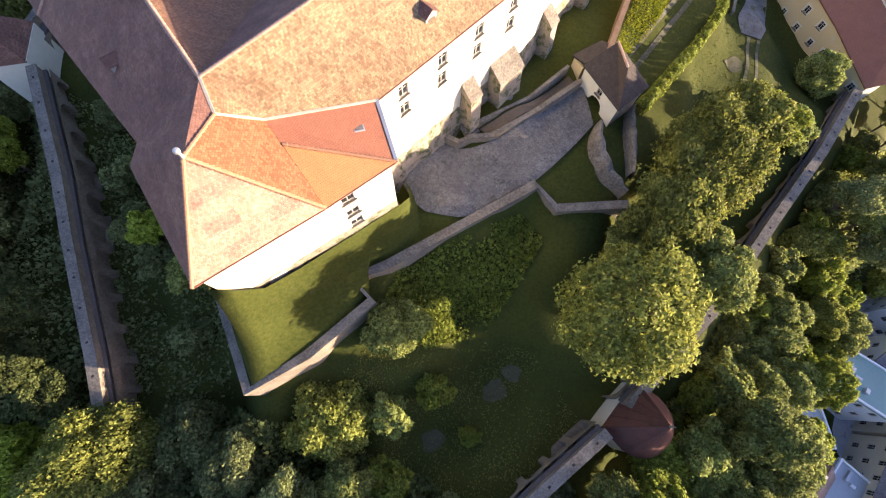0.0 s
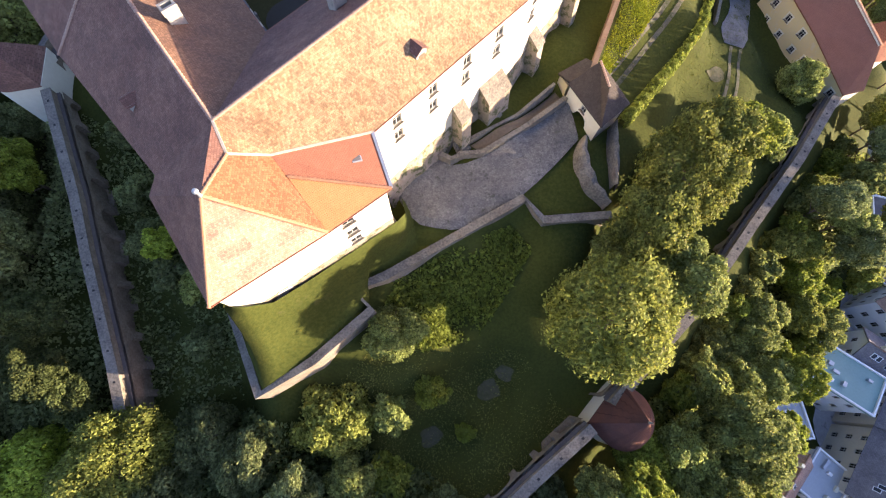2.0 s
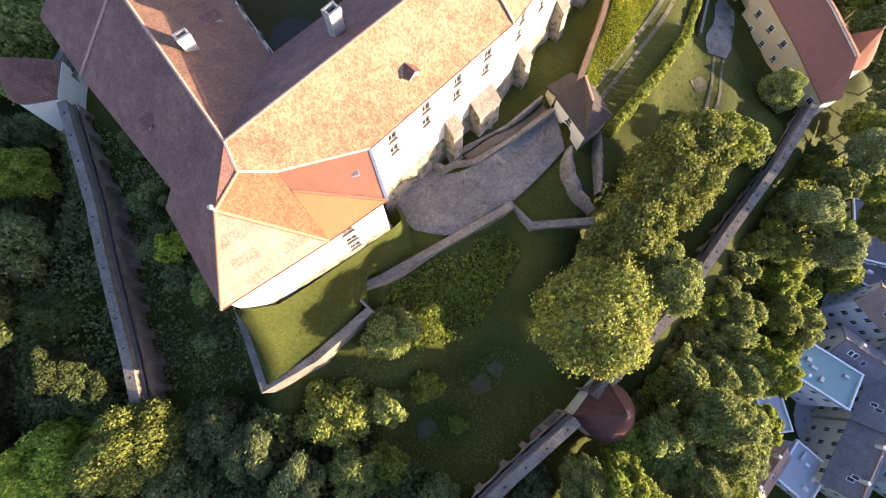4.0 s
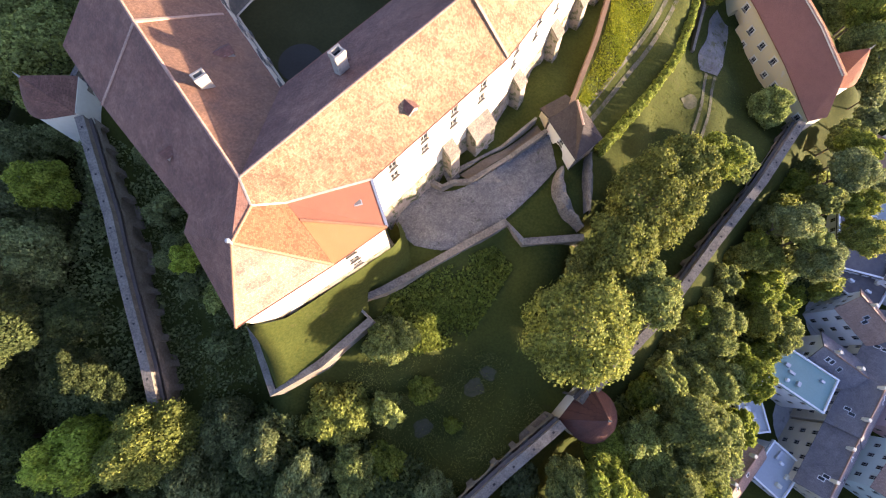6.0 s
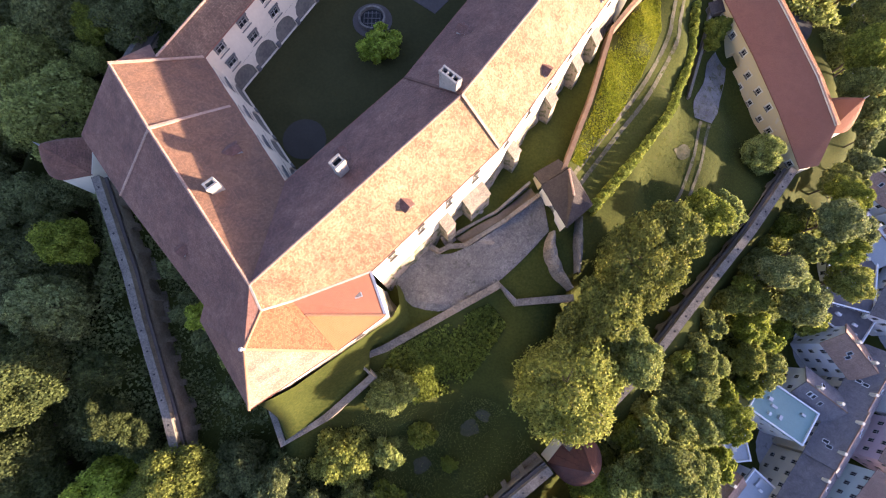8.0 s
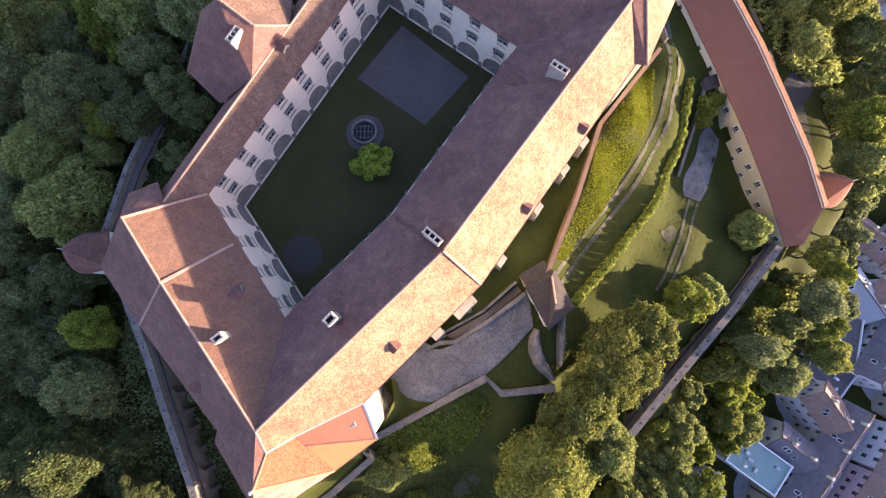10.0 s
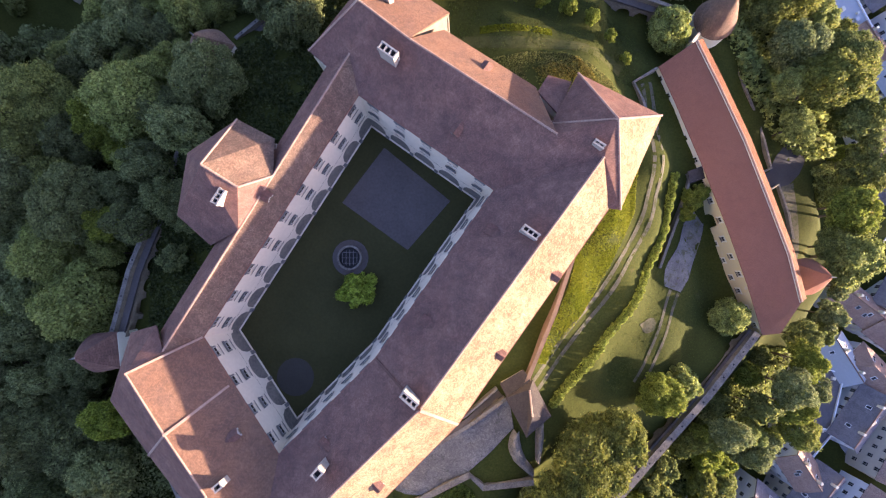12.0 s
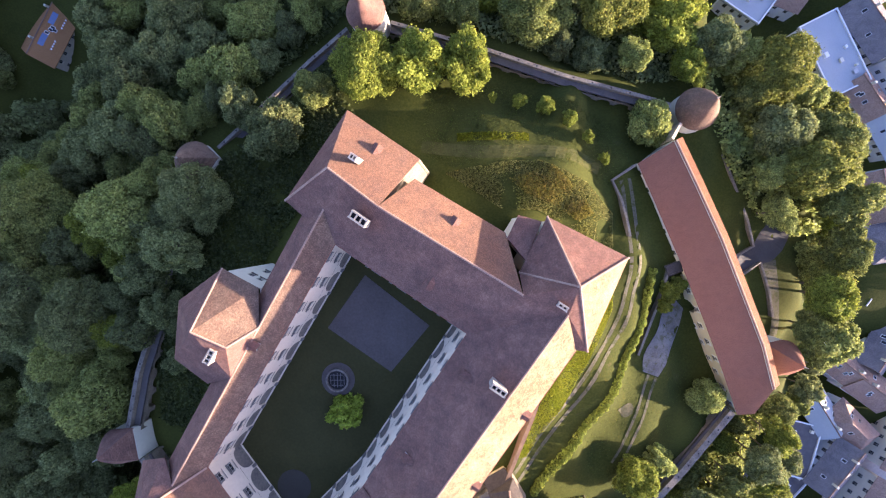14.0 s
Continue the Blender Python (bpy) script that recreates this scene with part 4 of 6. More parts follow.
curtain_wall([(-38.6, -5.0, 4.0), (-40.6, 2.3, 5.4), (-43.3, 10.4, 6.8), (-45.3, 17.0, 8.2), (-47.4, 24.4, 9.6), (-51.0, 33.0, 10.4), (-54.2, 40.5, 11.0)], "grey stone curtain wall with loopholes and arched buttresses", thick=1.15, walk_w=0.45, inner=-1)
curtain_wall([(-57.0, 46.5, 11), (-53.0, 59.6, 12), (-49.8, 68.0, 12), (-45.0, 79.0, 12), (-39.5, 97.0, 12)], "dark stone curtain wall in the shade of trees", inner=-1)
curtain_wall([(-33.0, 105.7, 11.5), (-25.0, 112.2, 11.5), (-13.6, 121.6, 11.5), (-5.6, 127.6, 11.5)], "stone curtain wall between round towers", thick=0.5, walk_w=1.1, inner=-1)
curtain_wall([(3.1, 128.8, 10.5), (22.5, 122.2, 10.5), (36.4, 117.1, 9.8), (51.0, 112.9, 8.5), (57.0, 111.0, 8.0)], "stone curtain wall with a row of inner arches", thick=0.5, walk_w=1.2, inner=-1)


def cone_tower(x, y, z_base, z_eave, r, h, mat, label, seg=26, half=None, wall=M_PLASTER, flat_dir=0.0, depth=3.0):
    """A round tower with a conical tile roof; with half: a half-round one with a straight back of that direction (degrees)."""
    t = thing("round_tower", label, "tower")
    t.matrix_basis = pose(x, y, 0, 0, 0, flat_dir)
    def outline(rr):
        if half is None:
            return [(rr * math.cos(2 * math.pi * i / seg), rr * math.sin(2 * math.pi * i / seg)) for i in range(seg)]
        arc = [(rr * math.cos(math.pi * (i / seg - 0.5)), rr * math.sin(math.pi * (i / seg - 0.5))) for i in range(seg + 1)]
        return arc + [(-half, rr * 0.92), (-half, -rr * 0.92)]
    ob = prism("wall", outline(r), z_base, z_eave, wall, t)
    rim, tip = outline(r + 0.22), (0.0, 0.0)
    k = len(rim)
    v, uvs = [], []
    rings = 8
    for j in range(rings + 1):
        f_ = j / rings
        for i, (px, py) in enumerate(rim):
            g_ = 1 - f_ ** 1.15
            v.append((px * g_, py * g_, z_eave - 0.15 + h * f_))
            uvs.append((i * 2 * math.pi * r / k, f_ * math.hypot(h, r)))
    f = [(j * k + i, j * k + (i + 1) % k, (j + 1) * k + (i + 1) % k, (j + 1) * k + i) for j in range(rings) for i in range(k)]
    f.append(tuple(range(k))[::-1])
    from_lists("roof", v, f, mat, t, "", uvs)
    bm = bmesh.new()
    bmesh.ops.create_cone(bm, segments=8, radius1=0.18, radius2=0.03, depth=1.1, matrix=Matrix.Translation((tip[0], tip[1], z_eave + h + 0.2)))
    part("finial", bm, M_METAL, t)
    return t


cone_tower(62.8, 110.1, -2, 6.4, 4.0, 7.6, M_MOSSY, "round white tower with a pointed brown tile roof")
cone_tower(27.0, -4.8, -8, 2.8, 3.9, 7.5, M_SEAM, "round tower with a conical red sheet and tile roof", half=3.4, flat_dir=-42)
cone_tower(82.6, 58.6, -12, 1.4, 3.6, 6.5, M_REDROOF, "small round tower with a red conical roof", half=3.0, flat_dir=8)
cone_tower(-58.4, 43.6, -2, 11.6, 3.6, 5.5, M_OLD, "half-round wall tower with a tile roof", half=4.2, flat_dir=188)
cone_tower(-37.0, 102.6, 0, 13.0, 3.9, 5.5, M_MOSSY, "half-round wall tower with a brown tile roof", half=3.6, flat_dir=140)
cone_tower(-1.2, 129.4, 0, 13.6, 3.6, 6.0, M_OLD, "round wall tower with a brown tile roof")

# terrace wall that zigzags round the south tower
def low_wall(name, line, width, base, mat, label, cap=M_CAP, side=1):
    w = thing(name, label, "wall")
    pts = [p[:2] for p in line]
    A, B = offset_line(pts, 0), offset_line(pts, width * side)
    for i in range(len(pts) - 1):
        za, zb = line[i][2], line[i + 1][2]
        lo = min(za, zb) - base
        quad = [A[i], A[i + 1], B[i + 1], B[i]]
        prism("wall", quad, [lo] * 4, [za - 0.15, zb - 0.15, zb - 0.15, za - 0.15], mat, w)
        prism("coping", quad, [za - 0.15, zb - 0.15, zb - 0.15, za - 0.15], [za, zb, zb, za], cap, w)
    return w


low_wall("terrace_wall", [(-24.4, 9.4, 10.0), (-19.4, -1.6, 10.0), (-12.5, 2.3, 10.5), (-5.5, 8.5, 11.0), (-8.0, 11.0, 11.4), (-4.1, 12.4, 11.6), (13.6, 22.2, 13.2), (15.9, 19.5, 12.2), (25.3, 20.4, 11.6)], 1.1, 7.0, M_RUBBLE, "stone terrace wall with flat coping round the lawn")
low_wall("ramp_wall", [(-1.0, 30.0, 14.4), (3.9, 27.4, 14.4), (5.6, 28.2, 14.4), (8.2, 28.4, 14.4), (14.2, 32.2, 14.6), (20.0, 36.6, 14.8)], 0.65, 2.5, M_RUBBLE, "low stone wall along the paved ramp")
low_wall("palisade_wall", [(23.4, 39.6, 16.5), (28.7, 52.2, 16.2), (33.4, 66.0, 16.0), (44.6, 80.2, 15.5)], 0.7, 3.5, M_FENCE, "narrow tile-capped wall on the bank", cap=M_FENCE)

def loft(name, A, B, mat, n, label, category, sag=0.35):
    """A smooth bank between two lines of (x, y, z) with as many points each."""
    v, f, m = [], [], len(A)
    for j in range(n + 1):
        for a_, b_ in zip(A, B):
            k = j / n
            w = Vector(a_).lerp(Vector(b_), k)
            v.append((w.x, w.y, w.z - sag * math.sin(math.pi * k) + 0.08 * noise.noise(w * 0.8)))
    for j in range(n):
        for i in range(m - 1):
            f.append((j * m + i, j * m + i + 1, (j + 1) * m + i + 1, (j + 1) * m + i))
    ob = from_lists(name, v, f, mat)
    if sum(p.normal.z for p in ob.data.polygons) < 0:
        ob.data.flip_normals()
    for p in ob.data.polygons:
        p.use_smooth = True
    return tagged(ob, label, category, "", "structure")


loft("terrace_lawn", [(-23.5, 16.0, 14.0), (-19.9, 10.6, 21.5), (-17.2, 6.6, 25.2), (-16.2, 7.2, 22.4), (-14.9, 8.1, 19.5), (-12.0, 10.3, 18.8), (-8.6, 12.8, 18.7), (-6.4, 14.4, 18.7), (-4.4, 15.9, 18.7), (-2.4, 17.4, 18.6), (-1.7, 19.4, 16.0), (-2.4, 22.6, 13.6)],
     [(-23.6, 9.2, 9.8), (-20.8, 3.2, 9.8), (-18.7, -0.7, 9.8), (-17.0, 0.3, 9.9), (-14.6, 1.7, 10.1), (-12.2, 3.0, 10.2), (-8.8, 6.4, 10.3), (-6.4, 8.8, 10.4), (-8.2, 11.4, 10.6), (-4.4, 13.2, 11.0), (0.0, 15.4, 11.6), (3.4, 17.2, 12.2)], M_GRASS, 10, "sloping mown lawn between tower and terrace wall", "lawn", 2.4)
ramp = strip("ramp", smooth_line([(-3.6, 28.2), (-1.0, 30.2), (3.9, 27.4), (8.2, 28.4), (14.2, 32.2), (20.5, 37.0)]), smooth_line([(-3.8, 28.2), (-2.9, 23.1), (-1.4, 20.5), (0.6, 19.1), (5.3, 18.7), (10.8, 21.3), (16.7, 26.3), (21.4, 31.3)]), M_COBBLE, 0.32, label="curved ramp of worn grey cobbles", category="path")

# gatehouse
gate = thing("gatehouse", "small stone gatehouse with a grey-brown tile roof", "gatehouse")
G = [(19.6, 37.6, 16.5), (23.2, 30.9, 16.5), (27.5, 34.6, 16.5), (24.4, 40.8, 16.5)]
GP, GQ = (23.9, 35.2, 18.9), (23.5, 39.6, 18.4)
roof_of(gate, [(GQ, GP, G[1], G[0]), (GQ, G[3], G[2], GP), (GP, G[2], G[1]), (GQ, G[0], G[3])], [(GP, GQ)], M_GATETILE)
tw = inset(xy(*G), 0.3)
for k in range(4):
    p, q = tw[k], tw[(k + 1) % 4]
    L = math.dist(p, q)
    ops = [(L * 0.5 - 0.45, L * 0.5 + 0.45, 14.9, 15.9, 0, 0.2), (L * 0.52 - 1.3, L * 0.52 + 1.3, 12.4, 14.4, 1.1, 1.8)] if k == 0 else []
    wall_face("wall", p, q, 8, 16.4, ops, M_PLASTER if k == 0 else M_RUBBLE, gate)
    if k == 0:
        window(p, q, L * 0.5, 14.9, 0.9, 1.0, gate)
slab("annex_roof", [(18.7, 39.9, 15.8), (22.8, 42.4, 15.8), (24.0, 40.6, 16.6), (19.8, 37.8, 16.6)], M_GATETILE, gate)
prism("annex", [(19.0, 39.7), (22.7, 42.0), (23.7, 40.7), (19.9, 38.0)], 10, 15.6, M_YELLOW, gate)
low_wall("bed_wall", [(6.6, 30.2, 14.9), (12.9, 33.7, 15.0), (18.4, 38.6, 15.2)], 0.4, 3.0, M_RUBBLE, "low stone wall along a planted bed")
strip("planting_bed", [(6.6, 29.8), (12.9, 33.3), (18.6, 38.2)], [(7.8, 29.0), (13.6, 32.6), (19.4, 37.2)], M_EARTH, 0.5, label="strip of bare brown soil between two walls", category="bed")
steps = thing("steps", "short flight of worn stone steps beside the ramp", "steps")
for k_ in range(6):
    part("step", box_bm(5.8 + 0.28 * k_ * -0.55, 29.2 + 0.28 * k_ * 0.8, 13.5 + 0.17 * k_, 2.0, 0.34, 0.5, radians(35), 0.02), M_CAP, steps)
def rock_spur(name, crest, w, drop, label):
    """A rough rock rib along the crest (x, y, z), w wide, falling by drop on both sides."""
    pts = smooth_line(crest, 5)
    L_, v, f, m = len(pts), [], [], 9
    side = []
    for k in range(m):
        line = []
        for i in range(L_):
            girth = w * (0.35 + 0.9 * math.sin(math.pi * (i + 0.6) / (L_ + 0.6)))
            line.append(offset_line([p[:2] for p in pts], girth * (k / (m - 1) - 0.5) * 2)[i])
        side.append(line)
    for i in range(L_):
        for k in range(m):
            e = abs(k / (m - 1) - 0.5) * 2
            x, y = side[k][i]
            h = noise.noise(Vector((x * 0.9, y * 0.9, 4.0))) * 0.5 + noise.noise(Vector((x * 2.3, y * 2.3, 8.0))) * 0.25
            v.append((x, y, pts[i][2] - drop * e ** 2.2 + h))
    for i in range(L_ - 1):
        for k in range(m - 1):
            a_ = i * m + k
            f.append((a_, a_ + 1, a_ + m + 1, a_ + m))
    ob = from_lists(name, v, f, M_CAP)
    if sum(p.normal.z for p in ob.data.polygons) < 0:
        ob.data.flip_normals()
    return tagged(ob, label, "rock")


rock_spur("rock_spur", [(21.9, 31.0, 14.8), (21.6, 28.2, 14.3), (22.6, 25.4, 13.5), (25.0, 22.4, 12.4)], 1.45, 4.0, "weathered grey rock rib below the gatehouse")
rock_spur("rock_spur", [(26.4, 33.4, 14.6), (26.2, 29.0, 13.8), (26.0, 24.8, 13.0)], 1.1, 6.0, "rough rock and rubble flank below the gatehouse")
rock_spur("rock_spur", [(8.3, 35.6, 17.6), (9.6, 34.6, 16.2), (10.8, 33.8, 14.8)], 1.7, 3.0, "weathered rock outcrop at the foot of the range")

# buttresses on the east range
def buttress(x, y, z0, z1, rz, w=1.8, d=2.6):
    b = thing("buttress", "weathered sloping stone buttress against the white wall", "buttress", "buttresses of the east range")
    b.matrix_basis = pose(x, y, 0, 0, 0, rz)
    h = z1 - z0
    v = [(-w / 2, 0, z0), (w / 2, 0, z0), (w / 2, -d, z0), (-w / 2, -d, z0), (-w / 2, 0, z1), (w / 2, 0, z1), (w / 2, -d * 0.65, z1 - 1.6), (-w / 2, -d * 0.65, z1 - 1.6)]
    from_lists("shaft", v, [(0, 3, 2, 1), (0, 1, 5, 4), (1, 2, 6, 5), (2, 3, 7, 6), (3, 0, 4, 7)], M_ROCK, b)
    from_lists("cap", [(-w / 2 - 0.1, 0, z1 + 0.15), (w / 2 + 0.1, 0, z1 + 0.15), (w / 2 + 0.1, -d * 0.7, z1 - 1.5), (-w / 2 - 0.1, -d * 0.7, z1 - 1.5), (-w / 2 - 0.1, 0, z1 - 0.05), (w / 2 + 0.1, 0, z1 - 0.05), (w / 2 + 0.1, -d * 0.7, z1 - 1.72), (-w / 2 - 0.1, -d * 0.7, z1 - 1.72)],
               [(0, 3, 2, 1), (4, 5, 6, 7), (3, 7, 6, 2), (0, 4, 7, 3), (1, 2, 6, 5)], M_CAP, b)


for t_, h_ in ((0.57, 21.0), (0.84, 20.2), (1.15, 20.4), (1.42, 20.8), (1.63, 20.2), (1.78, 20.2)):
    a_, b_ = (R_E0, R_EB) if t_ < 1 else (R_EB, R_EE)
    k_ = t_ % 1
    p_ = Vector(a_[:2]).lerp(Vector(b_[:2]), k_)
    d_ = math.degrees(math.atan2(b_[1] - a_[1], b_[0] - a_[0]))
    q_ = p_ + Vector((-math.sin(radians(d_)), math.cos(radians(d_)))) * 0.45
    buttress(q_.x, q_.y, 9, h_, d_, 4.0 if t_ == 0.84 else 1.7, 2.9 if t_ == 0.84 else 2.5)

# long lower range with the red roof
lower = thing("lower_range", "long bent outbuilding with red tile roof and yellow plaster front", "building")
WL = [(50.4, 99.5, 8.8), (53.3, 92.6, 8.8), (59.0, 79.4, 8.0), (63.9, 67.8, 6.8), (68.4, 57.2, 5.0), (72.9, 46.7, 2.3)]
EL = [(56.5, 103.3, 11.4), (60.3, 95.0, 11.3), (65.3, 84.4, 10.6), (69.6, 74.4, 9.5), (74.7, 63.0, 7.8), (77.8, 53.8, 6.3)]
for k in range(5):
    slab("roof_slope", [WL[k], WL[k + 1], EL[k + 1]], M_REDROOF, lower)
    slab("roof_slope", [WL[k], EL[k + 1], EL[k]], M_REDROOF, lower)
slab("roof_slope", [WL[5], (76.0, 47.2, 3.0), EL[5]], M_REDROOF, lower)
# short steep slope on the far side of the ridge
E2 = [(p_[0] + 1.5, p_[1] + 0.65, p_[2] - 0.75) for p_ in EL]
for k in range(5):
    slab("back_slope", [EL[k], EL[k + 1], E2[k + 1], E2[k]], M_ORANGE, lower)
    ridge_tiles("ridge", EL[k], EL[k + 1], M_RIDGE, lower, 0.14)
for k in range(5):
    p, q = WL[k], WL[k + 1]
    d = Vector((q[0] - p[0], q[1] - p[1])).normalized()
    inn = Vector((-d.y, d.x)) * 0.4
    p2, q2 = (p[0] + inn.x, p[1] + inn.y), (q[0] + inn.x, q[1] + inn.y)
    zt = (p[2] - 0.2, q[2] - 0.2)
    lowz = min(p[2], q[2])
    L = math.dist(p2, q2)
    n = max(2, round(L / 4.2))
    z_w = lowz - 2.4
    ops = [(L * (i + 0.5) / n - 0.5, L * (i + 0.5) / n + 0.5, z_w, z_w + 1.3, 0, 0.25) for i in range(n)]
    if k >= 2:
        ops += [(L * (i + 0.5) / n + 0.35, L * (i + 0.5) / n + 1.25, z_w - 2.8, z_w - 1.8, 0, 0.2) for i in range(n) if not (k == 2 and i >= n - 2)]
    if k == 2:
        ops.append((L * 0.82 - 1.5, L * 0.82 + 1.5, lowz - 8, lowz - 3.0, 1.5, 1.5))
    wall_face("wall", p2, q2, lowz - 10, zt, ops, M_YELLOW if k >= 2 else M_PLASTER, lower)
    for i in range(n):
        window(p2, q2, L * (i + 0.5) / n, z_w, 1.0, 1.3, lower, surround=M_PLASTER)
        if k >= 2 and not (k == 2 and i >= n - 2):
            window(p2, q2, L * (i + 0.5) / n + 0.8, z_w - 2.8, 0.9, 1.0, lower, inset=0.1, surround=M_PLASTER)
    p, q = EL[k + 1], EL[k]
    d = Vector((q[0] - p[0], q[1] - p[1])).normalized()
    inn = Vector((-d.y, d.x)) * 0.4
    wall_face("wall", (p[0] + inn.x, p[1] + inn.y), (q[0] + inn.x, q[1] + inn.y), min(p[2], q[2]) - 14, (p[2] + 0.15, q[2] + 0.15), [], M_PLASTER, lower)
wall_face("wall", (72.8, 47.0), (76.0, 47.6), -10, (1.6, 2.8), [], M_PLASTER, lower)
wall_face("wall", (76.0, 47.6), (78.5, 54.0), -10, (2.8, 4.8), [], M_PLASTER, lower)
wall_face("wall", (57.0, 103.6), (50.8, 99.4), -6, (10.0, 7.4), [], M_PLASTER, lower)

# tracks, lanes
lane = smooth_line([(22.5, 35.0), (30.6, 45.3), (34.6, 50.4), (38.4, 55.0), (42.7, 61.2), (45.7, 66.3), (47.8, 71.0), (49.0, 75.6), (49.3, 79.4), (49.4, 84.3), (49.6, 88.3), (49.0, 93.3), (48.2, 96.6)])
for off in (-0.9, 0.9):
    l_ = offset_line(lane, off)
    strip("wheel_track", offset_line(l_, -0.33), offset_line(l_, 0.4), M_TRACK, 0.06, label="worn wheel track in the grass", category="track")
strip("gravel_yard", smooth_line([(60.0, 72.2), (57.9, 69.4), (56.3, 64.6), (53.3, 60.2), (53.0, 56.6)]), smooth_line([(62.6, 69.4), (62.2, 67.0), (60.8, 63.5), (58.9, 59.4), (56.2, 55.4)]), M_GRAVEL, 0.1, label="patch of pale grey gravel before the arch", category="path")
low = smooth_line([(55.0, 55.6), (53.2, 50.9), (51.4, 46.3), (49.0, 41.2), (46.5, 37.4)])
for off in (-0.85, 0.85):
    l_ = offset_line(low, off)
    strip("wheel_track", offset_line(l_, -0.25), offset_line(l_, 0.3), M_TRACK, 0.06, label="worn wheel track in the grass", category="track")

# lower yard: terrace wall beside the lane, road east of the red range
low_wall("yard_wall", [(57.2, 79.0, 6.6), (55.5, 72.0, 5.6), (51.6, 60.4, 4.6)], 0.5, 3.0, M_RUBBLE, "low stone wall along the yard bank")
low_wall("road_wall", [(68.1, 105.2, 1.9), (71.2, 100.0, 0.8), (73.6, 94.5, 0.2), (77.3, 87.9, -2.0), (79.3, 82.2, -3.1), (74.6, 80.2, -1.6)], 0.5, 3.0, M_RUBBLE, "low stone wall beside the road")
low_wall("road_wall", [(76.9, 76.0, -1.8), (80.8, 78.3, -3.0), (82.4, 71.8, -2.7), (82.9, 66.5, -2.4)], 0.5, 3.0, M_RUBBLE, "low stone wall beside the path")
strip("road", smooth_line([(79.6, 81.6), (81.3, 85.3), (83.6, 88.0), (84.4, 93.7)]), smooth_line([(82.2, 77.5), (85.6, 80.4), (88.2, 85.0), (89.1, 93.6)]), M_ASPHALT, 0.09, label="narrow asphalt road through the trees", category="road")
strip("road_spur", [(74.6, 79.6), (79.9, 81.6)], [(76.9, 76.5), (82.0, 78.2)], M_ASPHALT, 0.07, label="short asphalt spur to the outbuilding", category="road")
strip("footpath", smooth_line([(81.6, 78.0), (83.0, 71.8), (83.6, 66.5), (82.9, 61.5)]), smooth_line([(84.6, 79.0), (85.3, 72.5), (85.3, 66.5), (84.6, 61.5)]), M_TRACK, 0.12, label="trodden footpath down the slope", category="path")
npath = smooth_line([(8.4, 104.1), (11.7, 103.4), (17.0, 102.4), (22.3, 102.0), (27.5, 102.1), (32.8, 101.9), (38.0, 101.0), (43.0, 98.6)])
strip("mown_path", offset_line(npath, -1.2), offset_line(npath, 1.2), M_MOWN, 0.05, label="mown path across the north lawn", category="path")
for cx, cy, r_ in ((9.7, -1.0, 1.6), (1.1, -7.4, 1.5), (12.0, 1.2, 1.2), (49.2, 48.8, 1.5)):
    ring_ = [[(cx + r_ * (1 + 0.18 * math.sin(3 * t_ + cx) + 0.1 * math.sin(7 * t_)) * math.cos(t_), cy + r_ * (1 + 0.2 * math.cos(2 * t_ + cy)) * math.sin(t_)) for t_ in [sg * math.pi * i / 20 for i in range(21)]] for sg in (1, -1)]
    strip("worn_patch", ring_[0], ring_[1], M_WORN, 0.05, label="patch of worn bare earth in the lawn", category="ground", n=20)

porch = thing("porch", "small dark-roofed porch against the outbuilding", "porch")
porch.matrix_basis = pose(58.2, 78.6, 0, 0, 0, 20)
part("wall", box_bm(0, 0, 4.6, 2.6, 1.9, 4.0, bevel=0.03), M_RUBBLE, porch)
slab("roof_slope", [(-1.6, -1.2, 6.5), (1.6, -1.2, 6.5), (1.6, 1.2, 7.3), (-1.6, 1.2, 7.3)], M_GATETILE, porch, 0.15)

low_wall("link_wall", [(56.9, 103.7, 9.6), (59.9, 107.2, 6.6)], 0.55, 12.0, M_COURT, "cream plastered wall between outbuilding and tower", cap=M_COURT)
low_wall("lawn_wall", [(50.0, 99.5, 9.0), (45.2, 96.5, 9.4), (46.8, 92.7, 9.6), (47.7, 88.2, 10.2), (48.0, 85.4, 10.8)], 0.45, 2.5, M_RUBBLE, "low stone wall at the end of the outbuilding")

